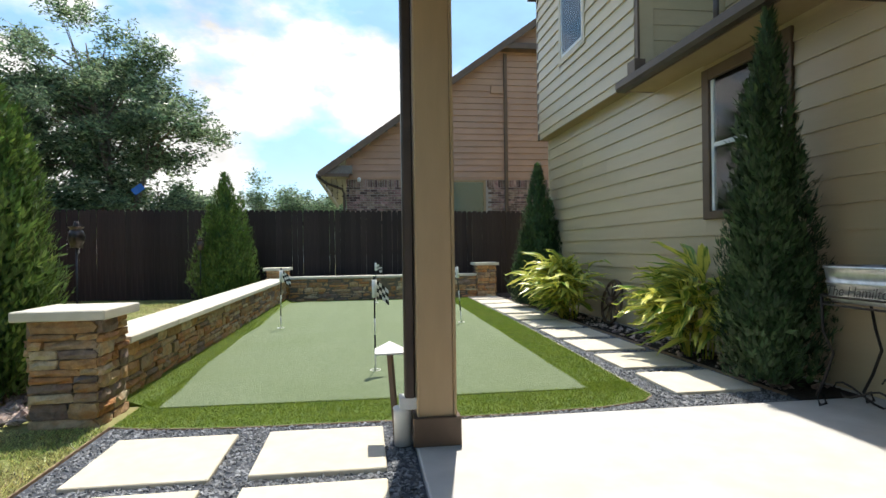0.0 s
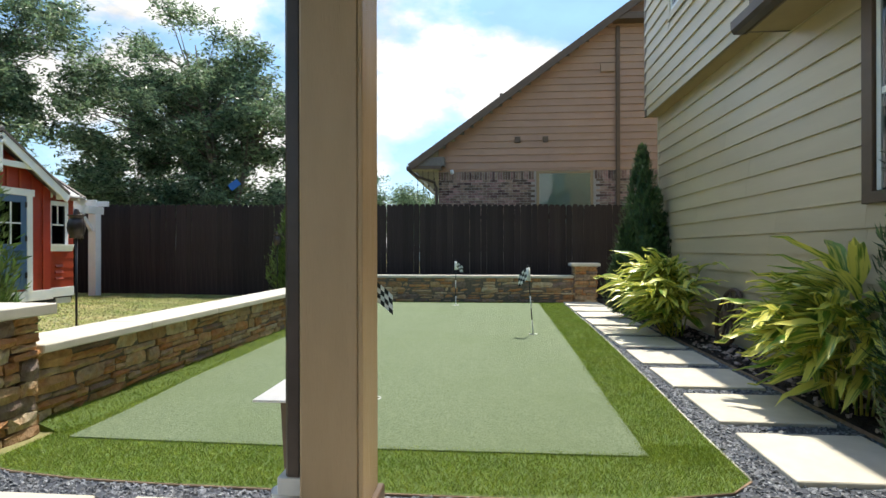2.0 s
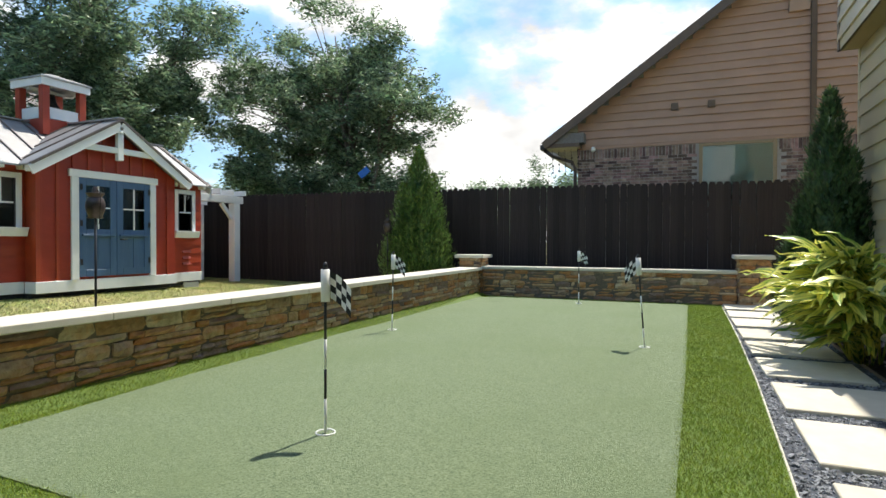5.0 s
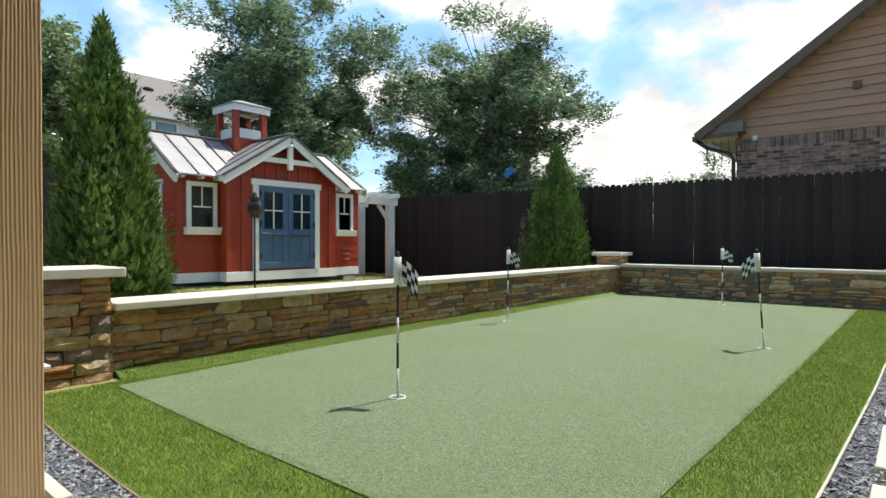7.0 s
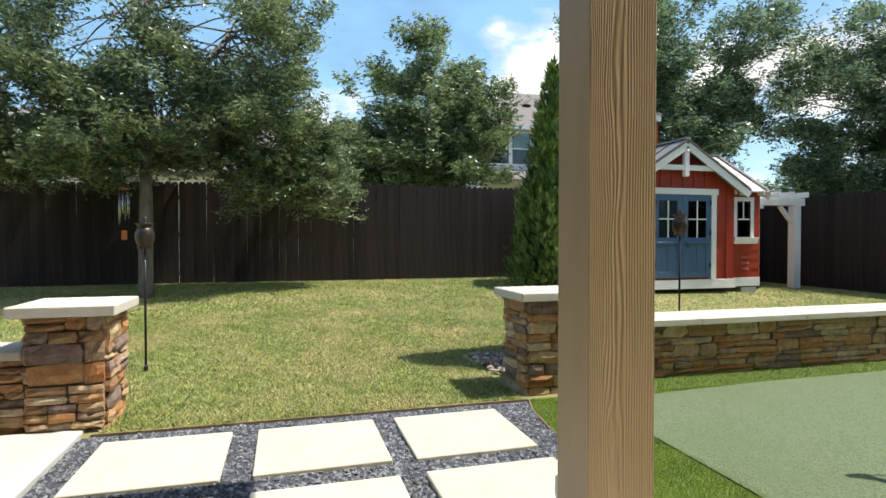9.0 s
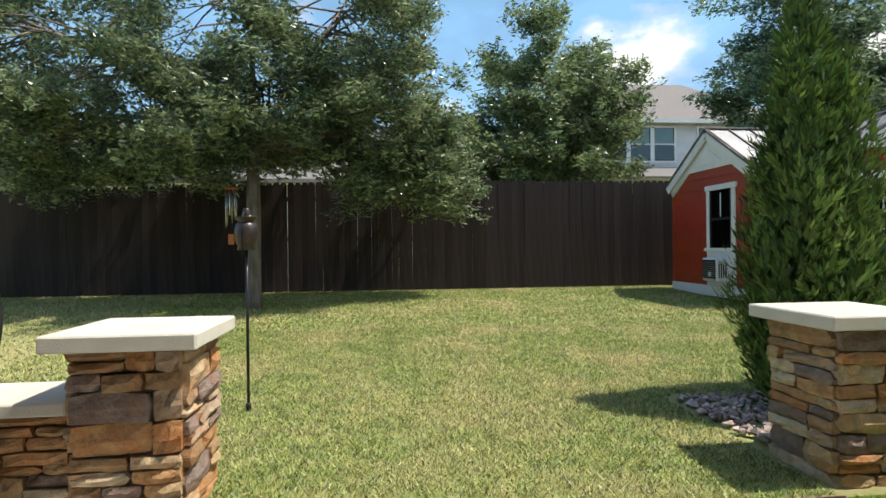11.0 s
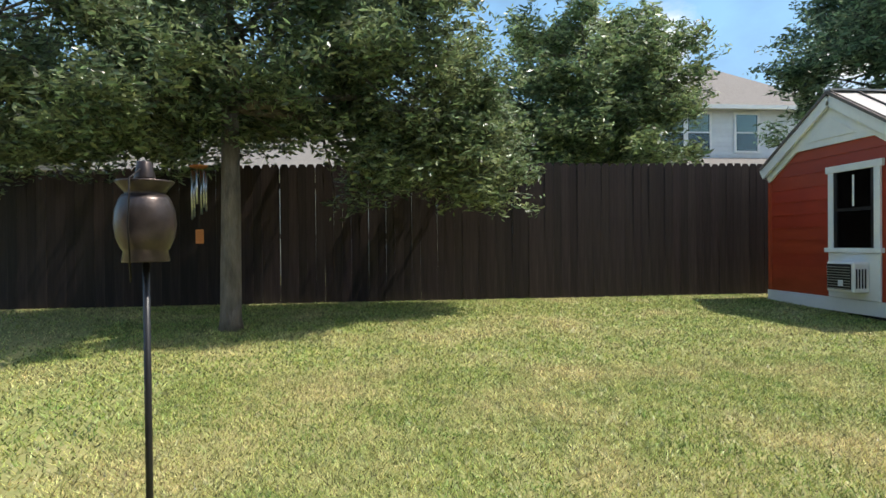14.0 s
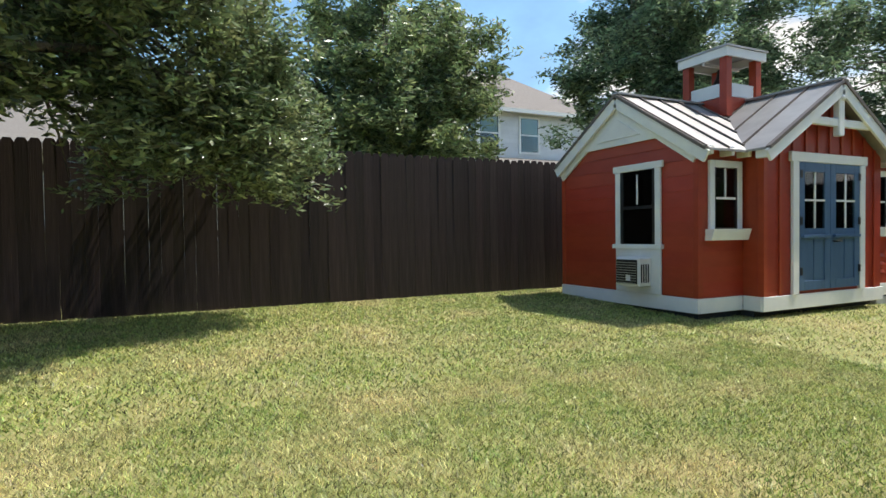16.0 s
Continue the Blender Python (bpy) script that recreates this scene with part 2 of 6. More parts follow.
def grain_relief(m, middle):
    """Pressed wood grain on an upright board: fine upright ridges that loop round knots near the line y = middle."""
    nt, L = m.node_tree, m.node_tree.links
    def node(kind, *vals, op=""):
        n = nt.nodes.new(kind)
        if op:
            n.operation = op
        for i, v in enumerate(vals):
            if isinstance(v, (int, float)):
                n.inputs[i].default_value = v
            elif v is not None:
                L.new(v, n.inputs[i])
        return n
    geo = node("ShaderNodeNewGeometry")
    sep = node("ShaderNodeSeparateXYZ", geo.outputs["Position"])
    y = sep.outputs[1]
    mp = node("ShaderNodeMapping", geo.outputs["Position"])
    mp.inputs["Scale"].default_value = (0.0, 11, 1.9)
    n = node("ShaderNodeTexNoise", mp.outputs[0])
    n.inputs["Scale"].default_value = 1.0
    n.inputs["Detail"].default_value = 1.5
    far = node("ShaderNodeMath", node("ShaderNodeMath", y, middle, op="SUBTRACT").outputs[0], op="ABSOLUTE").outputs[0]
    band = node("ShaderNodeMapRange", far, 0.015, 0.075, 1.0, 0.22).outputs[0]
    swirl = node("ShaderNodeMath", node("ShaderNodeMath", n.outputs[0], band, op="MULTIPLY").outputs[0], 46.0, op="MULTIPLY").outputs[0]
    phase = node("ShaderNodeMath", node("ShaderNodeMath", y, 560.0, op="MULTIPLY").outputs[0], swirl, op="ADD").outputs[0]
    ridge = node("ShaderNodeMath", phase, op="SINE").outputs[0]
    mp2 = node("ShaderNodeMapping", geo.outputs["Position"])
    mp2.inputs["Scale"].default_value = (160, 160, 5)
    fine = node("ShaderNodeTexNoise", mp2.outputs[0])
    fine.inputs["Scale"].default_value = 1.0
    height = node("ShaderNodeMath", ridge, node("ShaderNodeMath", fine.outputs[0], 1.6, op="MULTIPLY").outputs[0], op="ADD").outputs[0]
    bp = nt.nodes.new("ShaderNodeBump")
    bp.inputs["Strength"].default_value = 0.55
    bp.inputs["Distance"].default_value = 0.0022
    L.new(height, bp.inputs["Height"])
    L.new(bp.outputs[0], nt.nodes["Principled BSDF"].inputs["Normal"])


grain_relief(GRAIN, 5.51)


def ginger_mat():
    m = mat("variegated_ginger_leaf", (0.09, 0.2, 0.025), (0.19, 0.33, 0.045), 3, 0.35, vary=0.25, trans=0.3, spec=0.6)
    nt = m.node_tree
    b = nt.nodes["Principled BSDF"]
    old = b.inputs["Base Color"].links[0].from_socket
    tc, mp, n, r, mx = (nt.nodes.new(k) for k in ("ShaderNodeTexCoord", "ShaderNodeMapping", "ShaderNodeTexNoise", "ShaderNodeValToRGB", "ShaderNodeMix"))
    mp.inputs["Scale"].default_value = (2.2, 34, 0)
    inf = nt.nodes.new("ShaderNodeObjectInfo")
    nt.links.new(inf.outputs["Random"], mp.inputs["Location"])
    nt.links.new(tc.outputs["Object"], mp.inputs[0])
    nt.links.new(mp.outputs[0], n.inputs["Vector"])
    n.inputs["Scale"].default_value = 1.6
    r.color_ramp.elements[0].position, r.color_ramp.elements[1].position = 0.42, 0.54
    nt.links.new(n.outputs[0], r.inputs[0])
    mx.data_type = "RGBA"
    nt.links.new(r.outputs[0], mx.inputs[0])
    nt.links.new(old, mx.inputs[6])
    mx.inputs[7].default_value = (0.78, 0.74, 0.16, 1)
    for lk in list(old.links):
        if lk.to_node.type in ("BSDF_PRINCIPLED", "BSDF_TRANSLUCENT"):
            nt.links.new(mx.outputs[2], lk.to_socket)
    return m


GINGER = ginger_mat()


# ---- building helpers ----
def root(name, at, label, category, group="", kind=""):
    e = new(name)
    e.empty_display_size = 0.1
    e.location = at
    return tagged(e, label, category, group, kind)


def link_mesh(name, me, material, parent=None, label=""):
    if material and not me.materials:
        me.materials.append(material)
    ob = new(name, me)
    if parent is not None:
        ob.parent = parent
        ob.matrix_parent_inverse = Matrix.Translation(-parent.location) if parent.type == "EMPTY" else Matrix()
    if label:
        ob["label"] = label
    return ob


def part(name, bm, material, parent=None, label="", smooth=False):
    me = bpy.data.meshes.new(name)
    bmesh.ops.recalc_face_normals(bm, faces=bm.faces)
    if smooth:
        for f in bm.faces:
            f.smooth = True
    bm.to_mesh(me)
    bm.free()
    return link_mesh(name, me, material, parent, label)


def structure(ob, label, category):
    return tagged(ob, label, category, kind="structure")


def box(x0, x1, y0, y1, z0, z1, bev=0.0, bm=None):
    t = bmesh.new()
    bmesh.ops.create_cube(t, size=1.0, matrix=Matrix.Translation(((x0 + x1) / 2, (y0 + y1) / 2, (z0 + z1) / 2)) @ Matrix.Diagonal((x1 - x0, y1 - y0, z1 - z0, 1)))
    if bev:
        bmesh.ops.bevel(t, geom=list(t.edges), offset=bev, segments=1, affect="EDGES")
    return merge(bm, t)


def merge(bm, t, m=None):
    if m is not None:
        bmesh.ops.transform(t, matrix=m, verts=t.verts)
    if bm is None:
        return t
    me = bpy.data.meshes.new("tmp")
    t.to_mesh(me)
    t.free()
    bm.from_mesh(me)
    bpy.data.meshes.remove(me)
    return bm


def beam(a, b, w, h, bev=0.0, bm=None, up=(0, 0, 1)):
    """A squared bar from a to b, w wide and h high."""
    a, b = Vector(a), Vector(b)
    d = b - a
    t = box(0, d.length, -w / 2, w / 2, -h / 2, h / 2, bev)
    x = d.normalized()
    y = Vector(up).cross(x)
    y = y.normalized() if y.length > 1e-5 else Vector((0, 1, 0))
    z = x.cross(y)
    return merge(bm, t, Matrix.Translation(a) @ Matrix((x, y, z)).transposed().to_4x4())


def tube(points, radii, sides=8, bm=None, cap=True):
    """A tapered tube through points."""
    t = bm or bmesh.new()
    rings = []
    pts = [Vector(p) for p in points]
    for i, p in enumerate(pts):
        d = (pts[min(i + 1, len(pts) - 1)] - pts[max(i - 1, 0)]).normalized()
        u = d.orthogonal().normalized() if abs(d.z) < 0.9 else d.cross(Vector((0, 1, 0))).normalized()
        v = d.cross(u)
        r = radii[i] if isinstance(radii, (list, tuple)) else radii
        rings.append([t.verts.new(p + (u * math.cos(6.2832 * k / sides) + v * math.sin(6.2832 * k / sides)) * r) for k in range(sides)])
    for a, b in zip(rings, rings[1:]):
        for k in range(sides):
            f = t.faces.new((a[k], a[(k + 1) % sides], b[(k + 1) % sides], b[k]))
            f.smooth = True
    if cap:
        t.faces.new(rings[0][::-1])
        t.faces.new(rings[-1])
    return t


def lathe(profile, at, sides=20, bm=None):
    """A turned shape from (radius, height) pairs, about the upright through at."""
    t = bm or bmesh.new()
    rings = []
    for r, z in profile:
        rings.append([t.verts.new((at[0] + max(r, 0.0005) * math.cos(6.2832 * k / sides), at[1] + max(r, 0.0005) * math.sin(6.2832 * k / sides), at[2] + z)) for k in range(sides)])
    for a, b in zip(rings, rings[1:]):
        for k in range(sides):
            t.faces.new((a[k], a[(k + 1) % sides], b[(k + 1) % sides], b[k])).smooth = True
    t.faces.new(rings[0][::-1])
    t.faces.new(rings[-1])
    return t


def prism(poly, axis, a, b, bm=None):
    """An outline in the two axes other than axis, drawn from a to b along it."""
    t = bm or bmesh.new()
    def place(p, v):
        return {"x": (v, p[0], p[1]), "y": (p[0], v, p[1]), "z": (p[0], p[1], v)}[axis]
    lo = [t.verts.new(place(p, a)) for p in poly]
    hi = [t.verts.new(place(p, b)) for p in poly]
    n = len(poly)
    t.faces.new(lo[::-1])
    t.faces.new(hi)
    for k in range(n):
        t.faces.new((lo[k], lo[(k + 1) % n], hi[(k + 1) % n], hi[k]))
    return t


def pydata(name, verts, faces, material, parent=None, label=""):
    me = bpy.data.meshes.new(name)
    me.from_pydata([tuple(v) for v in verts] if not isinstance(verts, np.ndarray) else verts.tolist(), [], faces.tolist() if isinstance(faces, np.ndarray) else faces)
    return link_mesh(name, me, material, parent, label)


def smooth01(v):
    v = min(max(v, 0.0), 1.0)
    return v * v * (3 - 2 * v)


def lawn_z(x, y):
    """Height of the lawn, which climbs gently to the west."""
    if x > -0.357:
        return -0.07
    return 0.0 + 0.31 * smooth01((-x - 0.5) / 9.6) * (1 - 0.8 * smooth01((y - 11.5) / 5.5))


# ---- ground ----
def ground():
    xs = [-3000, -300, -60, -25, -14] + [round(-9.6 + 0.33 * i, 3) for i in range(28)] + [-0.362, -0.355, 2, 5.6, 9, 30, 300, 3000]
    ys = [-3000, -300, -60, -20, -8, -4, -1] + [0.5 * i for i in range(36)] + [18, 25, 60, 300, 3000]
    bm = bmesh.new()
    grid = [[bm.verts.new((x, y, lawn_z(x, y) if x > -14.5 and abs(y) < 26 else -0.05)) for y in ys] for x in xs]
    for i in range(len(xs) - 1):
        for j in range(len(ys) - 1):
            bm.faces.new((grid[i][j], grid[i + 1][j], grid[i + 1][j + 1], grid[i][j + 1])).smooth = True
    return structure(part("ground", bm, LAWN), "sun-dried patchy lawn soil under the back yard", "ground")


ground()
TURF_EDGE = [(-0.36, 6.3), (-0.1, 6.22), (0.3, 6.16), (0.8, 6.13), (1.6, 6.11), (2.6, 6.11), (3.3, 6.16), (3.7, 6.26), (3.85, 6.42), (3.86, 7.0), (3.91, 8.2), (3.98, 10.3), (4.02, 12.5), (4.04, 16.2)]
structure(part("turf_pad", prism(TURF_EDGE + [(-0.36, 16.2)], "z", -0.1, -0.006), TURF), "green artificial turf backing round the putting surface", "turf")

structure(part("turf_bank", prism([(-0.31, -0.02), (-0.31, -0.004), (-0.5, 0.066), (-0.5, -0.02)], "y", 6.82, 16.2), TURF), "strip of artificial turf banked up to the seat wall", "turf")

structure(part("edging", tube([(x + 0.006, y, -0.008) for x, y in TURF_EDGE[8:]], 0.007, 6), CAPS), "pale frayed edge where the turf meets the slate chips", "edging")


def putting_green():
    bm = bmesh.new()
    west = [(-0.25 - 0.02 * (y - 7.5) + 0.03 * math.sin(y * 1.15) + 0.015 * math.sin(y * 2.7 + 1), y) for y in [6.9 + 0.2 * i for i in range(45)]]
    out = west + [(-0.2, 15.85), (0.1, 15.97), (3.51, 15.93), (3.46, 10.2), (3.42, 7.9), (3.41, 6.7), (1.6, 6.69), (-0.19, 6.74)]
    top = [bm.verts.new((x, y, 0.004)) for x, y in out]
    low = [bm.verts.new((x, y, -0.02)) for x, y in out]
    bm.faces.new(top)
    for k in range(len(out)):
        bm.faces.new((top[k], low[k], low[(k + 1) % len(out)], top[(k + 1) % len(out)]))
    structure(part("putting_green", bm, GREEN), "smooth pale green synthetic putting surface", "putting green")
    return west


west_edge = putting_green()
structure(part("pavement", box(1.78, 5.5, -8, 5.95, -0.12, 0.02, 0.008), CONC), "pale broom-finished concrete patio slab", "patio slab")
structure(part("pavement", box(-0.45, 1.78, -8, 3.14, -0.12, 0.02, 0.008), CONC), "pale concrete slab beside the low stone wall", "patio slab")
structure(part("gravel_pad", box(-0.36, 1.775, 3.145, 6.3, -0.1, -0.018), GBED), "dark bed under slate chips", "gravel bed")
structure(part("gravel_pad", box(1.776, 5.0, 5.955, 6.3, -0.1, -0.018), GBED), "dark bed under slate chips", "gravel bed")
structure(part("gravel_pad", box(3.8, 4.95, 6.305, 16.3, -0.1, -0.018), GBED), "dark bed under slate chips beside the stepping path", "gravel bed")
structure(part("planting_bed", box(4.955, 5.5, 6.05, 17.3, -0.1, 0.0), MULCH), "dark mulched planting bed along the house wall", "planting bed")
structure(part("gravel_pad", box(-0.355, 4.95, 16.305, 17.3, -0.1, -0.03), MULCH), "shaded soil behind the low stone wall", "planting bed")
for a, b in [((-0.363, 3.2, -0.014), (-0.363, 6.29, -0.014)), ((4.93, 6.2, -0.005), (4.93, 16.2, -0.005))]:
    structure(part("edging", beam(a, b, 0.008, 0.03), EDGE), "thin brown landscape edging strip", "edging")
structure(part("edging", tube([(x, y - 0.006, -0.012) for x, y in TURF_EDGE[:9]], 0.007, 6), EDGE), "thin brown edging strip in front of the turf", "edging")


# ---- house beside the patio ----
def lap_boards(parent, x, face, y0, y1, z0, z1, step, material, joints=True, seed=1):
    """Overlapping boards on a wall that faces -x (face 'x') or -y (face 'y')."""
    rnd = random.Random(seed)
    z, n = z0, 0
    while z < z1 - 0.02:
        h = min(step, z1 - z)
        cuts = [y0, y1]
        if joints and y1 - y0 > 4:
            cuts = [y0, y0 + (y1 - y0) * rnd.uniform(0.25, 0.75), y1]
        for a, b in zip(cuts, cuts[1:]):
            prof = [(x - 0.03, z - 0.014), (x + 0.004, z - 0.014), (x + 0.004, z + h), (x - 0.006, z + h)]
            if face == "x":
                bm = prism(prof, "y", a + 0.0012, b - 0.0012)
            else:
                bm = prism(prof, "x", a + 0.0012, b - 0.0012)
            part("siding_board", bm, material, parent)
        z += step
        n += 1


def house():
    h = root("house", (5.6, 8, 0), "two-storey beige lap-sided house with dark brown trim and gutters", "house")
    wall = part("wall", box(5.5, 5.7, -8, 13.9, -0.1, 3.5), SIDING, h)
    part("foundation", box(5.49, 5.7, -8, 13.88, -0.1, 0.16), CONC, h)
    part("wall", box(5.5, 12, 13.7, 13.9, -0.1, 6.9), SIDING, h)
    part("wall", box(5.29, 5.5, 9.35, 13.9, 3.6, 6.9), SIDING, h, "upper storey wall that juts out over the lower one")
    part("soffit", box(5.27, 5.52, 9.35, 13.9, 3.58, 3.6), SOFFIT, h)
    lap_boards(h, 5.5, "x", 8.15, 13.84, 0.0415, 3.58, 0.2225, SIDING, seed=3)
    lap_boards(h, 5.5, "x", -2, 6.75, 0.0415, 3.3, 0.2225, SIDING, seed=4)
    lap_boards(h, 5.5, "x", 6.75, 8.15, 0.0415, 1.6, 0.2225, SIDING, seed=6)
    lap_boards(h, 5.27, "x", 9.42, 11.2, 3.72, 6.9, 0.2225, SIDING, seed=5)
    lap_boards(h, 5.27, "x", 12.5, 13.9, 3.72, 6.9, 0.2225, SIDING, seed=5)
    lap_boards(h, 5.27, "x", 11.202, 12.498, 3.72, 4.75, 0.2225, SIDING, seed=5)
    lap_boards(h, 5.27, "x", 11.202, 12.498, 6.6125, 6.9, 0.2225, SIDING, seed=5)
    part("band", box(5.262, 5.29, 9.35, 13.92, 3.58, 3.73), SIDING, h)
    part("corner_trim", box(5.255, 5.29, 9.33, 9.44, 3.6, 6.9, 0.004), BROWNT, h)
    part("corner_trim", box(5.248, 5.29, 13.83, 13.93, 3.58, 6.9, 0.004), BROWNT, h)
    part("corner_trim", box(5.475, 5.5, 13.84, 13.92, 0.1, 3.58, 0.004), SIDING, h)
    # set-back upper wall above the lean-to roof
    part("wall", box(6.6, 6.75, 2, 9.35, 3.4, 6.9), SIDING, h)
    lap_boards(h, 6.6, "x", 2, 9.33, 4.4, 6.9, 0.2225, SIDING, joints=False, seed=8)
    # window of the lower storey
    w = part("window", box(5.495, 5.53, 6.8, 8.12, 1.6, 3.25), UNLIT, h)
    for a, b, c, d in [(6.73, 6.86, 1.55, 3.3), (8.03, 8.16, 1.55, 3.3)]:
        part("window_frame", box(5.45, 5.49, a, b, c, d, 0.004), BROWNT, w)
    part("window_frame", box(5.45, 5.49, 6.862, 8.028, 3.17, 3.3, 0.004), BROWNT, w)
    part("window_sill", box(5.44, 5.49, 6.862, 8.028, 1.55, 1.64, 0.004), BROWNT, w)
    part("sash", box(5.478, 5.493, 6.87, 6.92, 1.65, 3.16), WHITE, w, "pale vinyl sash")
    part("sash", box(5.478, 5.493, 7.97, 8.02, 1.65, 3.16), WHITE, w, "pale vinyl sash")
    part("sash", box(5.478, 5.493, 6.93, 7.96, 2.38, 2.43), WHITE, w, "pale vinyl sash")
    part("pane", box(5.484, 5.49, 6.92, 7.97, 1.66, 3.16), GLASS, w)
    # window of the upper storey
    w = part("window", box(5.262, 5.3, 11.3, 12.4, 4.85, 6.5), UNLIT, h)
    for a, b, c, d in [(11.2, 11.31, 4.75, 6.6), (12.39, 12.5, 4.75, 6.6), (11.312, 12.388, 4.75, 4.86)]:
        part("window_frame", box(5.235, 5.26, a, b, c, d, 0.004), SIDING, w)
    part("sash", box(5.246, 5.262, 11.315, 11.36, 4.87, 6.5), WHITE, w)
    part("sash", box(5.246, 5.262, 12.34, 12.385, 4.87, 6.5), WHITE, w)
    part("sash", box(5.246, 5.262, 11.36, 12.34, 4.87, 4.92), WHITE, w)
    part("pane", box(5.25, 5.256, 11.36, 12.34, 4.92, 6.5), GLASS, w)
    # lean-to roof, eave and gutter
    roof = part("roof", prism([(5.03, 3.44), (5.03, 3.5), (6.62, 4.5), (6.62, 4.44)], "y", 5.9, 9.3), SHINGLE, h)
    part("soffit", box(5.06, 5.5, 5.9, 9.26, 3.37, 3.39), SOFFIT, h)
    part("fascia", box(5.035, 5.06, 5.9, 9.3, 3.35, 3.49, 0.003), BROWNT, h)
    part("fascia", prism([(5.03, 3.37), (5.49, 3.37), (5.49, 3.78), (5.03, 3.5)], "y", 9.262, 9.3), BROWNT, h)
    part("gutter", prism([(4.925, 3.485), (4.91, 3.485), (4.915, 3.4), (4.945, 3.36), (5.034, 3.36), (5.034, 3.39), (4.955, 3.38), (4.93, 3.41)], "y", 5.2, 9.32), GUTTER, h)
    part("flashing", box(5.1, 5.26, 9.12, 9.34, 3.56, 3.78, 0.006), BROWNT, h)
    part("vent_pipe", tube([(5.75, 8.3, 3.8), (5.75, 8.3, 4.55)], 0.035, 8), GUTTER, h)
    part("wall", box(5.29, 6.6, 9.4, 9.5, 3.5, 6.9), SIDING, h)
    z = 3.7
    while z < 6.85:
        part("siding_board", prism([(9.378, z - 0.012), (9.402, z - 0.012), (9.402, z + 0.2225), (9.393, z + 0.2225)], "x", 5.31, 6.6), SIDING, h)
        z += 0.2225
    part("eave", box(5.22, 5.7, 9.36, 14.5, 6.88, 6.93), GUTTER, h)
    part("roof", prism([(5.2, 6.93), (5.2, 7.03), (9, 9.4), (13, 7.0), (13, 6.9), (9, 9.3)], "y", 1.6, 14.5), SHINGLE, h)
    part("wall", box(11.8, 12, -8, 13.7, -0.1, 6.9), SIDING, h)
    # patio cover
    part("patio_roof", prism([(0.95, 3.22), (0.95, 3.36), (5.5, 3.6), (5.5, 3.46)], "y", -6, 5.9), SHINGLE, h)
    part("patio_beam", box(1.8, 5.5, 5.47, 5.69, 3.06, 3.24), BROWNT, h)
    part("patio_beam", box(1.8, 2.02, -6, 5.468, 3.06, 3.24), BROWNT, h)
    part("wall", box(0.9, 5.5, -8.2, -8, -0.1, 3.4), SIDING, h)
    return h


house()


def patio_column():
    c = root("patio_column", (1.92, 5.58, 0.02), "tan painted square timber patio column with brown base", "column")
    part("shaft", box(1.786, 2.017, 5.446, 5.70, 0.02, 3.06, 0.008), TAN, c)
    part("board", box(2.017, 2.035, 5.439, 5.708, 0.2, 3.06, 0.004), GRAIN, c, "wood-grained face board")
    part("base_trim", box(1.76, 2.06, 5.41, 5.735, 0.02, 0.2, 0.006), BROWNT, c)
    d = root("downspout", (1.74, 5.6, 0), "dark brown metal downspout draining into white plastic pipe", "downspout")
    part("pipe", box(1.712, 1.78, 5.49, 5.59, 0.3, 3.1, 0.012), GUTTER, d)
    part("drain_pipe", lathe([(0.055, 0.0), (0.058, 0.22), (0.062, 0.24), (0.05, 0.24)], (1.70, 5.55, 0.0), 16), PVC, d)
    part("adapter", box(1.68, 1.80, 5.49, 5.62, 0.235, 0.31, 0.006), PVC, d)


patio_column()


# ---- playhouse ----
def gable_boards(parent, x_or_y, axis, a, b, z0, step, roofline, material):
    """Lap boards cut to a roofline on a wall; roofline gives the height at a place along it."""
    z = z0
    while z < 3.1:
        zt = z + step
        pts = [a + (b - a) * i / 40 for i in range(41)]
        ok = [p for p in pts if roofline(p) > z + 0.03]
        if len(ok) < 2:
            break
        lo, hi = min(ok), max(ok)
        okt = [p for p in pts if roofline(p) > zt - 0.02] or [(lo + hi) / 2]
        lot, hit = min(okt), max(okt)
        v0, v1 = x_or_y - 0.016, x_or_y - 0.004
        bm = bmesh.new()
        def pt(along, off, h):
            return bm.verts.new((along, off, h) if axis == "y" else (off, along, h))
        q = [pt(lo, v0, z - 0.008), pt(hi, v0, z - 0.008), pt(hit, v1, zt), pt(lot, v1, zt)]
        r = [pt(lo, x_or_y + 0.006, z - 0.008), pt(hi, x_or_y + 0.006, z - 0.008), pt(hit, x_or_y + 0.006, zt), pt(lot, x_or_y + 0.006, zt)]
        bm.faces.new(q)
        bm.faces.new(r[::-1])
        for k in range(4):
            bm.faces.new((q[k], q[(k + 1) % 4], r[(k + 1) % 4], r[k]))
        part("siding_board", bm, material, parent)
        z += step


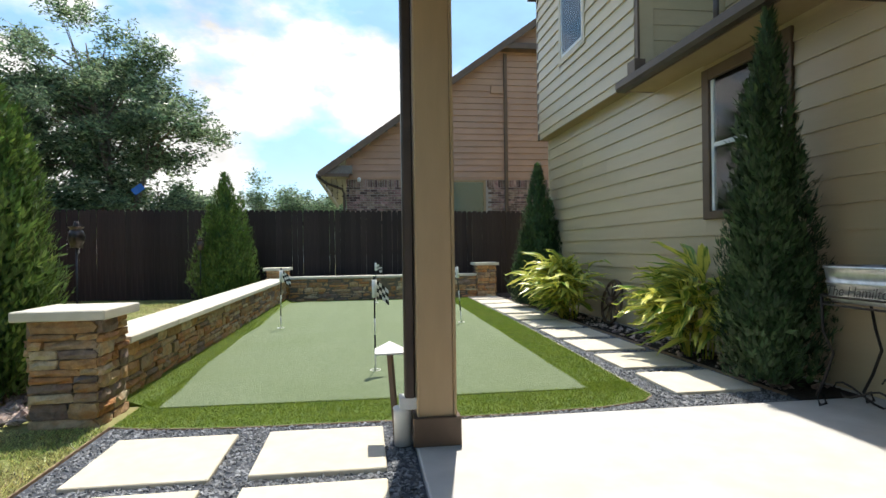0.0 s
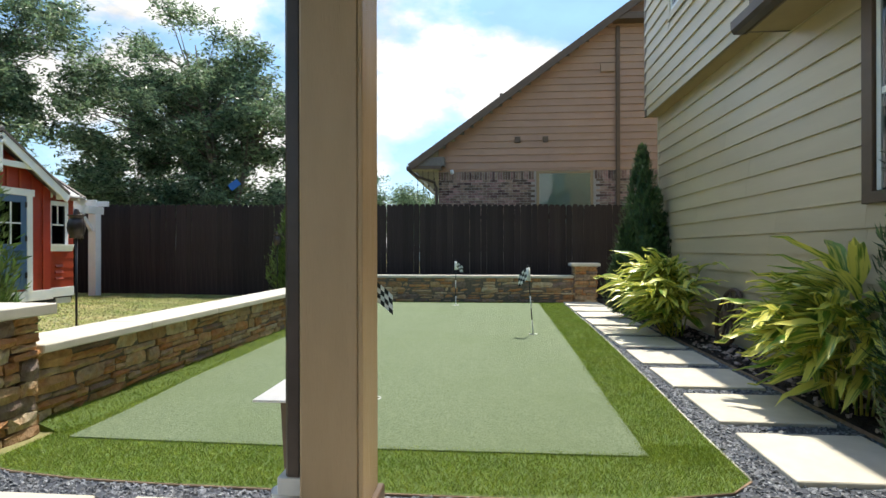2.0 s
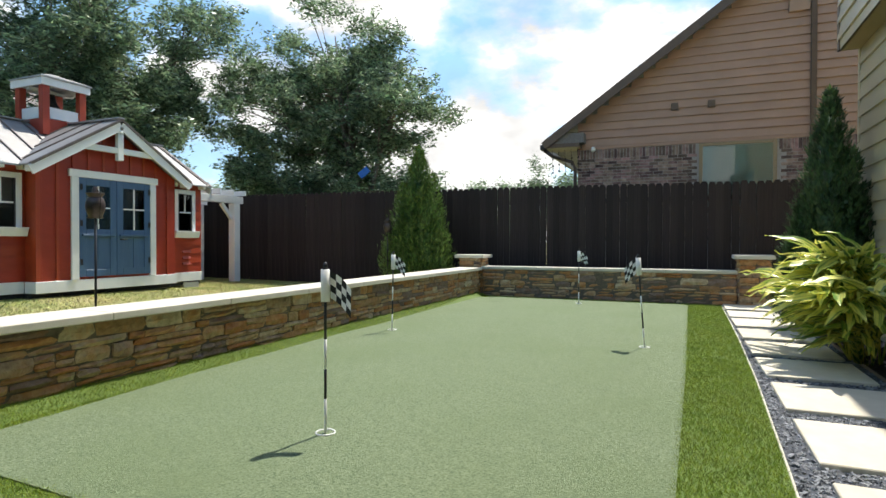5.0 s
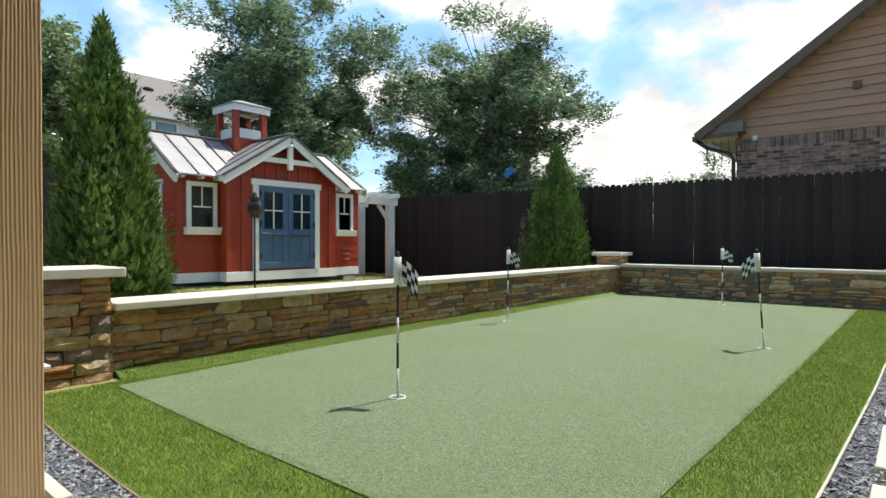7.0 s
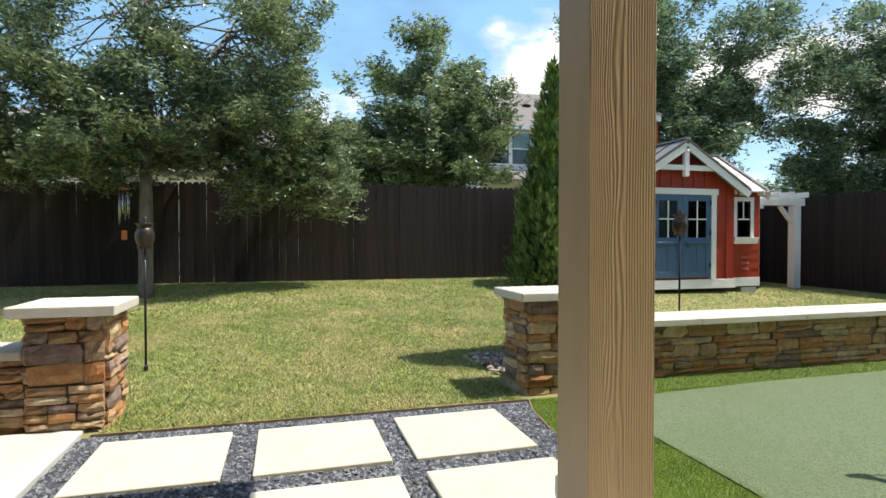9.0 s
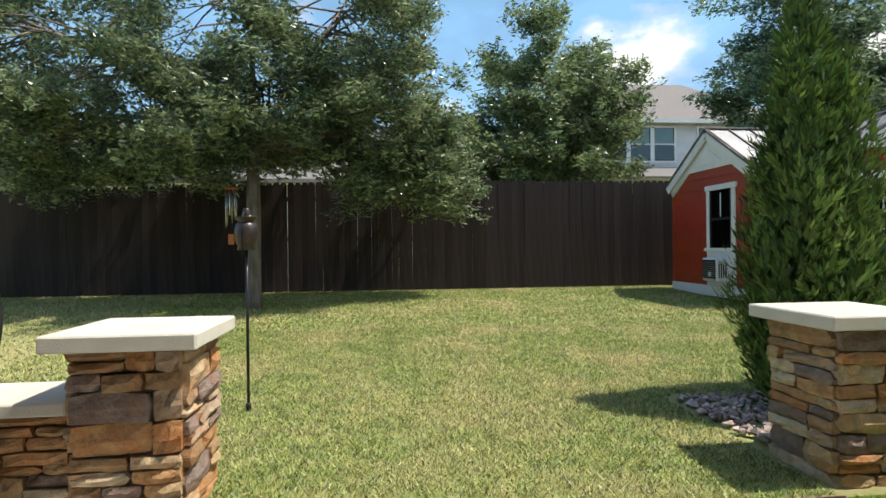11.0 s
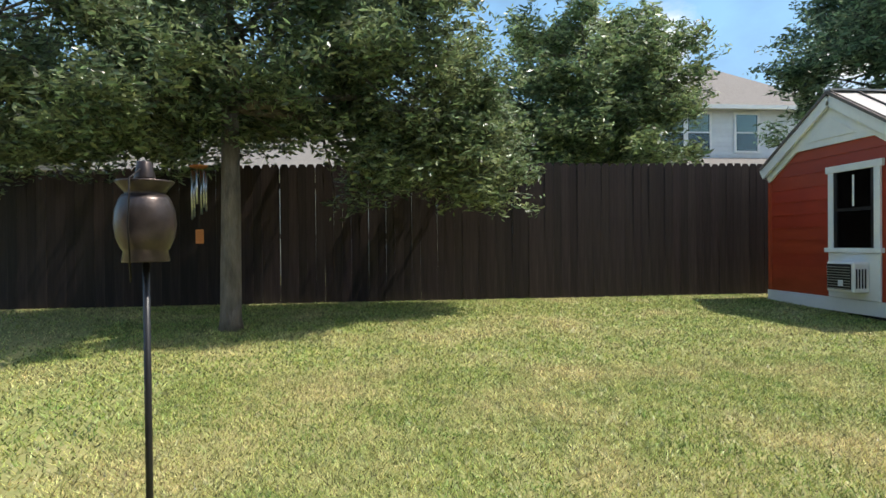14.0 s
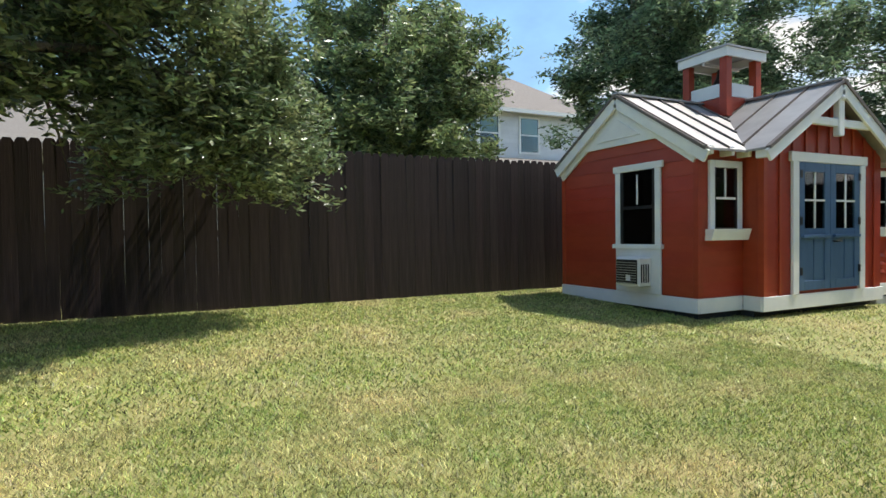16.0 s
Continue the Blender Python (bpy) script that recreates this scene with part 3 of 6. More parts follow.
def small_window(parent, y0, y1, z0, z1, x):
    """A trimmed window with a planter shelf on a wall that faces +x."""
    w = part("window", box(x + 0.004, x + 0.02, y0, y1, z0, z1), UNLIT, parent)
    t = 0.085
    part("window_frame", box(x + 0.012, x + 0.05, y0 - t, y0, z0, z1 + t, 0.003), WHITE, w)
    part("window_frame", box(x + 0.012, x + 0.05, y1, y1 + t, z0, z1 + t, 0.003), WHITE, w)
    part("window_frame", box(x + 0.012, x + 0.054, y0 + 0.002, y1 - 0.002, z1, z1 + t, 0.003), WHITE, w)
    part("sash", box(x + 0.02, x + 0.04, y0 + 0.002, y0 + 0.03, z0, z1), BLACKM, w, "black sash")
    part("sash", box(x + 0.02, x + 0.04, y1 - 0.03, y1 - 0.002, z0, z1), BLACKM, w, "black sash")
    part("pane", box(x + 0.021, x + 0.026, y0 + 0.03, y1 - 0.03, z0 + 0.02, z1 - 0.01), GLASS, w)
    zm = z0 + (z1 - z0) * 0.5
    part("muntin", box(x + 0.026, x + 0.038, y0 + 0.03, y1 - 0.03, zm - 0.014, zm + 0.014), WHITE, w)
    part("muntin", box(x + 0.026, x + 0.038, (y0 + y1) / 2 - 0.01, (y0 + y1) / 2 + 0.01, zm + 0.014, z1 - 0.01), WHITE, w)
    part("window_shelf", prism([(x + 0.006, z0 - 0.14), (x + 0.1, z0 - 0.14), (x + 0.14, z0 - 0.02), (x + 0.14, z0), (x + 0.006, z0)], "y", y0 - 0.13, y1 + 0.13), WHITE, w, "white planter shelf")


def playhouse():
    X0, XM, XP = -8.66, -6.08, -5.80
    Y0, Y1, P0, P1 = 9.9, 14.22, 10.71, 13.3
    ZS, ZE, ZR = 0.25, 2.30, 3.12
    xr, yr = (X0 + XM) / 2, (P0 + P1) / 2
    h = root("playhouse", ((X0 + XM) / 2, 12, 0.1), "barn-red wooden playhouse with white trim, metal roof and cupola", "playhouse")
    slope = (ZR - ZE) / ((XM - X0) / 2)
    slope2 = (ZR - 0.02 - ZE) / ((P1 - P0) / 2)
    line_s = lambda x: ZR - abs(x - xr) * slope
    line_p = lambda y: ZR - abs(y - yr) * slope2
    part("wall", prism([(X0, ZS + 0.1), (XM, ZS + 0.1), (XM, ZE), (xr, ZR), (X0, ZE)], "y", Y0, Y0 + 0.08), REDP, h)
    part("wall", prism([(X0, ZS + 0.1), (XM, ZS + 0.1), (XM, ZE), (xr, ZR), (X0, ZE)], "y", Y1 - 0.08, Y1), REDP, h)
    part("wall", box(XM - 0.08, XM, Y0 + 0.08, Y1 - 0.08, ZS + 0.1, ZE), REDP, h)
    part("wall", box(X0, X0 + 0.08, Y0 + 0.08, Y1 - 0.08, ZS + 0.1, ZE), REDP, h)
    part("porch_wall", prism([(P0, ZS + 0.1), (P1, ZS + 0.1), (P1, ZE), (yr, ZR - 0.04), (P0, ZE)], "x", XP - 0.08, XP), REDP, h)
    part("porch_wall", box(XM, XP - 0.08, P0, P0 + 0.08, ZS + 0.1, ZE), REDP, h)
    part("porch_wall", box(XM, XP - 0.08, P1 - 0.08, P1, ZS + 0.1, ZE), REDP, h)
    gable_boards(h, Y0, "y", X0, XM, 0.47, 0.19, line_s, REDP)
    z = 0.47
    while z < 2.25:
        for a, b in [(Y0, P0 - 0.002), (P1 + 0.002, Y1)]:
            part("siding_board", prism([(XM + 0.016, z - 0.008), (XM - 0.004, z - 0.008), (XM - 0.004, z + 0.19), (XM + 0.004, z + 0.19)], "y", a, b), REDP, h)
        z += 0.19
    y = P0 + 0.03
    while y < P1 - 0.02:
        if not 11.22 < y < 12.8:
            part("batten", box(XP, XP + 0.022, y, y + 0.045, 0.46, line_p(y) - 0.05, 0.002), REDP, h)
        else:
            part("batten", box(XP, XP + 0.022, y, y + 0.045, 2.3, line_p(y) - 0.1, 0.002), REDP, h)
        y += 0.262
    for c in [(XM - 0.06, XM + 0.02, Y0 - 0.02, Y0 + 0.06), (X0 - 0.02, X0 + 0.06, Y0 - 0.02, Y0 + 0.06), (XP - 0.06, XP + 0.024, P0 - 0.02, P0 + 0.045)]:
        part("corner_board", box(*c, 0.46, 2.26, 0.003), REDP, h)
    # white skirt boards
    for c in [(X0 - 0.02, XM + 0.024, Y0 - 0.03, Y0), (XP - 0.01, XP + 0.03, P0 - 0.03, P1 + 0.03), (XM, XM + 0.03, P1 + 0.031, Y1), (XM + 0.001, XM + 0.028, Y0 + 0.001, P0 - 0.031), (XM + 0.029, XP - 0.011, P0 - 0.029, P0)]:
        part("skirt_board", box(*c, ZS + 0.025, 0.458, 0.004), WHITE, h)
    for x, yy in [(XM - 0.25, Y0 + 0.05), (X0 + 0.3, Y0 + 0.05), (XM - 0.2, Y1 - 0.45), (XP - 0.4, 12.9)]:
        part("pier_block", box(x - 0.2, x + 0.2, yy, yy + 0.4, 0.0, ZS - 0.002, 0.01), CONC, h, "grey concrete pier block")
    # floor frame drawn near-black: the shade under the playhouse is in its colour
    part("shaded_floor_frame", box(X0 + 0.04, XP - 0.12, P0, P1, ZS - 0.06, ZS + 0.1), UNLIT, h)
    part("shaded_floor_frame", box(X0 + 0.04, XM - 0.02, Y0 + 0.02, Y1, ZS - 0.05, ZS + 0.09), UNLIT, h)
    # double door
    part("door_trim", box(XP + 0.004, XP + 0.045, 11.24, 11.36, 0.46, 2.16, 0.003), WHITE, h)
    part("door_trim", box(XP + 0.004, XP + 0.045, 12.72, 12.84, 0.46, 2.16, 0.003), WHITE, h)
    part("door_trim", box(XP + 0.004, XP + 0.05, 11.2, 12.88, 2.16, 2.28, 0.003), WHITE, h)
    for k, (a, b) in enumerate([(11.365, 12.036), (12.044, 12.715)]):
        d = part("door", box(XP + 0.004, XP + 0.02, a, b, 0.5, 2.155), BLUE, h, "slate-blue door leaf with four-pane light")
        for c in [(a, a + 0.12, 0.5, 2.155), (b - 0.12, b, 0.5, 2.155), (a + 0.121, b - 0.121, 0.5, 0.62), (a + 0.121, b - 0.121, 2.035, 2.155), (a + 0.121, b - 0.121, 1.16, 1.3)]:
            part("stile", box(XP + 0.021, XP + 0.036, *c, 0.003), BLUE, d)
        part("pane", box(XP + 0.022, XP + 0.027, a + 0.122, b - 0.122, 1.302, 2.033), GLASS, d)
        m = (a + b) / 2
        part("muntin", box(XP + 0.028, XP + 0.04, m - 0.012, m + 0.012, 1.302, 2.033), WHITE, d)
        part("muntin", box(XP + 0.028, XP + 0.04, a + 0.122, b - 0.122, 1.655, 1.68), WHITE, d)
        part("ledge", box(XP + 0.037, XP + 0.075, a + 0.04, b - 0.04, 1.18, 1.22, 0.004), BLUE, d)
        part("panel_batten", box(XP + 0.021, XP + 0.03, m - 0.008, m + 0.008, 0.622, 1.158), BLUE, d)
        yh = a + 0.03 if k == 0 else b - 0.03
        for zz in (0.7, 1.35, 1.95):
            part("hinge", box(XP + 0.046, XP + 0.056, yh - 0.02, yh + 0.02, zz, zz + 0.1), BLACKM, d)
    part("door_handle", tube([(XP + 0.04, 12.1, 1.13), (XP + 0.09, 12.1, 1.13), (XP + 0.09, 12.2, 1.13)], 0.012, 8), BLACKM, h)
    small_window(h, 10.14, 10.56, 1.31, 2.07, XM)
    small_window(h, 13.6, 13.95, 1.31, 2.07, XM)
    for zz in (0.62, 0.74, 0.86):
        part("vent_louvre", prism([(XM + 0.02, zz), (XM + 0.045, zz), (XM + 0.02, zz + 0.05)], "y", 13.72, 13.92), REDP, h)
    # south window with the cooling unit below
    w = part("window", box(-7.34, -6.71, Y0 - 0.024, Y0 - 0.018, 1.1, 2.12), UNLIT, h)
    for c in [(-7.43, -7.34, 1.12, 2.19), (-6.71, -6.62, 1.12, 2.19)]:
        part("window_frame", box(c[0], c[1], Y0 - 0.055, Y0 - 0.02, c[2], c[3], 0.003), WHITE, w)
    part("window_frame", box(-7.47, -6.58, Y0 - 0.06, Y0 - 0.02, 2.12, 2.21, 0.003), WHITE, w)
    part("window_sill", box(-7.47, -6.58, Y0 - 0.08, Y0 - 0.02, 1.06, 1.12, 0.004), WHITE, w)
    for c in [(-7.34, -7.29), (-6.76, -6.71)]:
        part("sash", box(c[0], c[1], Y0 - 0.045, Y0 - 0.026, 1.12, 2.12), BLACKM, w, "black sash")
    part("sash", box(-7.29, -6.76, Y0 - 0.045, Y0 - 0.026, 1.6, 1.64), BLACKM, w, "black sash")
    part("pane", box(-7.29, -6.76, Y0 - 0.036, Y0 - 0.031, 1.12, 2.12), GLASS, w)
    part("muntin", box(-7.04, -7.015, Y0 - 0.043, Y0 - 0.037, 1.66, 2.06), WHITE, w)
    part("panel", box(-7.43, -6.62, Y0 - 0.05, Y0 - 0.02, 0.462, 1.058, 0.004), WHITE, h, "white panel behind the cooling unit")
    ac = part("cooling_unit", box(-7.2, -6.76, Y0 - 0.28, Y0 - 0.051, 0.56, 0.95, 0.02), PVC, h, "off-white window air conditioner")
    part("grille", box(-7.17, -6.79, Y0 - 0.29, Y0 - 0.281, 0.6, 0.92, 0.006), UNLIT, ac)
    for k in range(9):
        part("fin", box(-7.16, -6.8, Y0 - 0.296, Y0 - 0.291, 0.605 + k * 0.034, 0.613 + k * 0.034), GALV, ac)
    part("badge", box(-6.98, -6.9, Y0 - 0.3, Y0 - 0.297, 0.64, 0.72), WHITE, ac)
    for k in range(4):
        part("side_vent", box(-6.759, -6.755, Y0 - 0.25 + 0.04 * k, Y0 - 0.23 + 0.04 * k, 0.62, 0.86), UNLIT, ac)
    # metal roof: two main slopes with the porch gable let in
    o, yo = 0.2, 0.11
    def slab(poly, name="roof_panel", m=METALR, th=0.03):
        bm = bmesh.new()
        t = [bm.verts.new(p) for p in poly]
        lo = [bm.verts.new((p[0], p[1], p[2] - th)) for p in poly]
        bm.faces.new(t)
        bm.faces.new(lo[::-1])
        for k in range(len(poly)):
            bm.faces.new((t[k], lo[k], lo[(k + 1) % len(poly)], t[(k + 1) % len(poly)]))
        return part(name, bm, m, h)
    zr = ZR + 0.1
    def zx(x):
        return zr - abs(x - xr) * slope
    def zy(y):
        return zr - 0.015 - abs(y - yr) * slope2
    ys0, ys1 = Y0 - yo, Y1 + yo
    xe, xw = XM + o, X0 - 0.06
    xp = XP + 0.22
    pe0, pe1 = P0 - 0.2, P1 + 0.2
    slab([(xw, ys0, zx(xw)), (xr, ys0, zr), (xr, ys1, zr), (xw, ys1, zx(xw))])
    slab([(xr, ys0, zr), (xe, ys0, zx(xe)), (xe, pe0, zx(xe)), (xr, yr, zr)])
    slab([(xr, yr, zr), (xe, pe1, zx(xe)), (xe, ys1, zx(xe)), (xr, ys1, zr)])
    slab([(xr, yr, zr + 0.004), (xp, yr, zr + 0.004), (xp, pe0, zy(pe0)), (xe, pe0, zx(xe) + 0.004)])
    slab([(xr, yr, zr + 0.004), (xe, pe1, zx(xe) + 0.004), (xp, pe1, zy(pe1)), (xp, yr, zr + 0.004)])
    for y in [ys0 + 0.02 + 0.4 * k for k in range(13)]:
        for x1 in (xe, xw):
            t = 0.0
            if x1 == xe and pe0 < y < pe1:
                t = abs(y - yr) / (yr - pe0)
                xa, xb = xr, xr + (xe - xr) * t
            else:
                xa, xb = xr, x1
            if abs(xa - xb) > 0.1 and y < ys1:
                part("roof_seam", beam((xa, y, zx(xa) + 0.012), (xb, y, zx(xb) + 0.012), 0.018, 0.03), DTRIM, h)
    for x in [xr + 0.45 * k for k in range(1, 5)]:
        if x < xp:
            for s, pe in ((-1, pe0), (1, pe1)):
                yb = pe if x > xe else yr + s * (yr - pe0) * (x - xr) / (xe - xr)
                part("roof_seam", beam((x, yr, zr + 0.014), (x, yb, zy(yb) + 0.014), 0.018, 0.03), DTRIM, h)
    part("ridge_cap", beam((xr, ys0, zr + 0.015), (xr, ys1, zr + 0.015), 0.12, 0.025), METALR, h)
    part("ridge_cap", beam((xr, yr, zr + 0.02), (xp, yr, zr + 0.02), 0.12, 0.025), METALR, h)
    # white rake boards, with brown drip edges above
    for ye in (ys0, ys1 - 0.04):
        for s in (xw, xe):
            part("rake_board", beam((xr, ye + 0.02, zr - 0.11), (s, ye + 0.02, zx(s) - 0.11), 0.035, 0.15, 0.003), WHITE, h)
            part("drip_edge", beam((xr, ye + 0.015, zr - 0.012), (s, ye + 0.015, zx(s) - 0.012), 0.06, 0.04), DTRIM, h)
    for pe in (pe0, pe1):
        part("rake_board", beam((xp - 0.02, yr, zr - 0.11), (xp - 0.02, pe, zy(pe) - 0.11), 0.035, 0.15, 0.003), WHITE, h)
        part("drip_edge", beam((xp - 0.015, yr, zr - 0.012), (xp - 0.015, pe, zy(pe) - 0.012), 0.06, 0.04), DTRIM, h)
    # white gable infill on the south face and the truss on the porch
    part("gable_panel", prism([(X0 + 0.33, 2.51), (XM - 0.33, 2.51), (xr, ZR - 0.02)], "y", Y0 - 0.05, Y0 - 0.012), WHITE, h)
    part("gable_vent", prism([(xr - 0.42, 2.6), (xr + 0.42, 2.6), (xr, 2.87)], "y", Y0 - 0.062, Y0 - 0.051), WHITE, h)
    for s in (X0 - 0.02, XM + 0.02):
        part("frieze_board", beam((xr, Y0 - 0.03, ZR - 0.06), (s, Y0 - 0.03, line_s(s) - 0.08), 0.03, 0.2), WHITE, h)
    part("truss_tie", box(XP + 0.12, XP + 0.18, yr - 0.72, yr + 0.72, 2.62, 2.72, 0.004), WHITE, h)
    part("king_post", box(XP + 0.11, XP + 0.2, yr - 0.055, yr + 0.055, 2.5, 3.04, 0.01), WHITE, h)
    part("lamp_knob", lathe([(0.03, 0), (0.035, 0.03), (0.02, 0.06)], (XP + 0.2, yr, 2.96), 10), WHITE, h)
    for y in (Y0 + 0.03, Y0 + 0.4, P0 - 0.1, P1 + 0.15, P1 + 0.5, Y1 - 0.05):
        part("rafter_tail", box(XM, xe - 0.02, y - 0.03, y + 0.03, 2.2, 2.31, 0.005), WHITE, h)
    for pe in (pe0 + 0.06, pe1 - 0.06):
        part("rafter_tail", box(XP + 0.02, xp - 0.04, pe - 0.035, pe + 0.035, 2.16, 2.28, 0.005), WHITE, h)
    # cupola
    cx, cy, cz = xr + 0.07, yr - 0.11, 3.08
    r = 0.33
    for sx in (-1, 1):
        for sy in (-1, 1):
            part("cupola_post", box(cx + sx * r - 0.06, cx + sx * r + 0.06, cy + sy * r - 0.06, cy + sy * r + 0.06, cz - 0.1, 3.86, 0.004), REDP, h)
    for s in (-1, 1):
        part("cupola_board", box(cx + s * r - 0.02, cx + s * r + 0.02, cy - r + 0.061, cy + r - 0.061, 3.28, 3.48, 0.003), WHITE, h)
        part("cupola_board", box(cx - r + 0.061, cx + r - 0.061, cy + s * r - 0.02, cy + s * r + 0.02, 3.28, 3.48, 0.003), WHITE, h)
        part("cupola_board", box(cx + s * r - 0.03, cx + s * r + 0.03, cy - r + 0.061, cy + r - 0.061, 3.02, 3.27), REDP, h)
        part("cupola_board", box(cx - r + 0.061, cx + r - 0.061, cy + s * r - 0.03, cy + s * r + 0.03, 3.02, 3.27), REDP, h)
        part("cupola_fascia", box(cx + s * 0.42 - 0.02, cx + s * 0.42 + 0.02, cy - 0.44, cy + 0.44, 3.84, 3.97, 0.003), WHITE, h)
        part("cupola_fascia", box(cx - 0.399, cx + 0.399, cy + s * 0.42 - 0.02, cy + s * 0.42 + 0.02, 3.84, 3.97, 0.003), WHITE, h)
    bm = bmesh.new()
    lo = [bm.verts.new((cx + a * 0.46, cy + b * 0.46, 3.97)) for a, b in ((-1, -1), (1, -1), (1, 1), (-1, 1))]
    lo2 = [bm.verts.new((cx + a * 0.46, cy + b * 0.46, 4.0)) for a, b in ((-1, -1), (1, -1), (1, 1), (-1, 1))]
    top = bm.verts.new((cx, cy, 4.17))
    bm.faces.new(lo[::-1])
    for k in range(4):
        bm.faces.new((lo[k], lo[(k + 1) % 4], lo2[(k + 1) % 4], lo2[k]))
        bm.faces.new((lo2[k], lo2[(k + 1) % 4], top))
    part("cupola_roof", bm, METALR, h)
    part("bell", lathe([(0.0, 0.25), (0.05, 0.24), (0.08, 0.1), (0.13, 0.0), (0.1, 0.0)], (cx, cy, 3.55), 14), IRON, h, "small dark bell")
    part("bell_yoke", box(cx - 0.02, cx + 0.02, cy - 0.4, cy + 0.4, 3.8, 3.84), WHITE, h)
    return h


playhouse()


def arbor():
    a = root("garden_arbor", (-7.4, 16.5, 0.05), "white painted timber arbor beside the playhouse", "arbor")
    for x, y in [(-7.35, 16.55), (-8.6, 16.55), (-7.35, 14.5), (-8.6, 14.5)]:
        part("post", box(x - 0.1, x + 0.1, y - 0.1, y + 0.1, 0.0, 2.08, 0.008), WHITE, a)
    for x in (-7.35, -8.6):
        part("beam", box(x - 0.07, x + 0.07, 14.3, 16.8, 2.085, 2.27, 0.006), WHITE, a)
        for s, y in ((1, 14.6), (-1, 16.45)):
            part("brace", beam((x, y, 1.68), (x, y + s * 0.36, 2.07), 0.08, 0.09, 0.004), WHITE, a)
    for k in range(6):
        part("rafter", box(-8.9, -7.0, 14.45 + 0.42 * k, 14.5 + 0.42 * k, 2.272, 2.4, 0.004), WHITE, a)


arbor()


# ---- low stone walls ----
def stone_meshes():
    """Rough-faced ledge stones in a unit block: a broken front grid, chipped rim and plain back."""
    out = []
    rnd = random.Random(5)
    for k in range(18):
        bm = bmesh.new()
        nx, nz = 3, 2
        tilt = rnd.uniform(-0.09, 0.09)
        front = []
        for j in range(nz + 1):
            row = []
            for i in range(nx + 1):
                rim = i in (0, nx) or j in (0, nz)
                corner = i in (0, nx) and j in (0, nz)
                x = -0.5 + i / nx + rnd.uniform(-0.035, 0.035)
                z = -0.5 + j / nz + rnd.uniform(-0.06, 0.06) + tilt * x
                if corner:
                    x, z = x * rnd.uniform(0.9, 0.98), z * rnd.uniform(0.84, 0.96)
                row.append(bm.verts.new((x, -0.5 + (rnd.uniform(0.1, 0.34) if rim else rnd.uniform(-0.2, 0.1)), z)))
            front.append(row)
        for j in range(nz):
            for i in range(nx):
                bm.faces.new((front[j][i], front[j][i + 1], front[j + 1][i + 1], front[j + 1][i]))
        rimv = front[0][:] + [front[j][nx] for j in range(1, nz)] + front[nz][::-1] + [front[j][0] for j in range(nz - 1, 0, -1)]
        back = [bm.verts.new((v.co.x, 0.5, v.co.z)) for v in rimv]
        for i in range(len(rimv)):
            j = (i + 1) % len(rimv)
            bm.faces.new((rimv[i], back[i], back[j], rimv[j]))
        bmesh.ops.recalc_face_normals(bm, faces=bm.faces)
        me = bpy.data.meshes.new("stone")
        bm.to_mesh(me)
        bm.free()
        me.materials.append(STONE)
        out.append(me)
    return out


STONES = stone_meshes()


def stone_face(parent, a, b, z0, z1, seed, depth=0.06, big=1.0):
    """Ledge stones laid in uneven courses on a face from a to b (seen from its right-hand side)."""
    rnd = random.Random(seed)
    a, b = Vector((*a, 0)), Vector((*b, 0))
    d = (b - a).normalized()
    nrm = Vector((d.y, -d.x, 0))
    L = (b - a).length
    z = z0
    base = parent.location if parent is not None else Vector()
    while z < z1 - 0.012:
        hh = rnd.choice((0.05, 0.065, 0.08, 0.1, 0.12, 0.14) if big < 1.1 else (0.045, 0.06, 0.075, 0.09, 0.11, 0.13))
        if z1 - (z + hh) < 0.035:
            hh = z1 - z
        s = 0.0
        while s < L - 0.02:
            w = rnd.uniform(0.1, 0.38) * big * (1.1 if hh > 0.07 else 1)
            if L - (s + w) < 0.09:
                w = L - s
            split = hh > 0.08 and w > 0.12 and rnd.random() < 0.35
            lots = [(z, hh)] if not split else [(z, hh * 0.5), (z + hh * 0.5, hh * 0.5)]
            for zz, h2 in lots:
                ob = new("stone", rnd.choice(STONES))
                ob.parent = parent
                c = a + d * (s + w / 2) + nrm * (0.004 + rnd.uniform(-0.012, 0.014))
                m = Matrix((d, -nrm, Vector((0, 0, 1)))).transposed().to_4x4()
                ob.matrix_basis = Matrix.Translation(Vector((c.x, c.y, zz + h2 / 2)) - base) @ m @ Matrix.Rotation(rnd.uniform(-0.02, 0.02), 4, "Y") @ Matrix.Diagonal((w - 0.006, depth, h2 - 0.005, 1)) @ (Matrix.Rotation(math.pi, 4, "Y") if rnd.random() < 0.5 else Matrix())
            s += w
        z += hh


def cap(parent, x0, x1, y0, y1, z0, th, name="cap"):
    return part(name, box(x0, x1, y0, y1, z0, z0 + th, 0.008), CAPS, parent, "pale cast stone cap")


PILLAR_FACES = []


def pillar(x, y, top, seed):
    p = root("stone_pillar", (x, y, 0), "brown ledgestone pillar with pale cast stone cap", "pillar", group="stone pillars of the low garden wall")
    r = 0.25
    part("core", box(x - r + 0.03, x + r - 0.03, y - r + 0.03, y + r - 0.03, -0.08, top - 0.072), MORTAR, p)
    cap(p, x - 0.316, x + 0.316, y - 0.316, y + 0.316, top - 0.072, 0.072)
    q = r - 0.02
    PILLAR_FACES.extend([(p, (x - q, y - q), (x + q, y - q), -0.04, top - 0.074, seed), (p, (x + q, y - q), (x + q, y + q), -0.04, top - 0.074, seed + 1), (p, (x + q, y + q), (x - q, y + q), -0.04, top - 0.074, seed + 2), (p, (x - q, y + q), (x - q, y - q), -0.04, top - 0.074, seed + 3)])


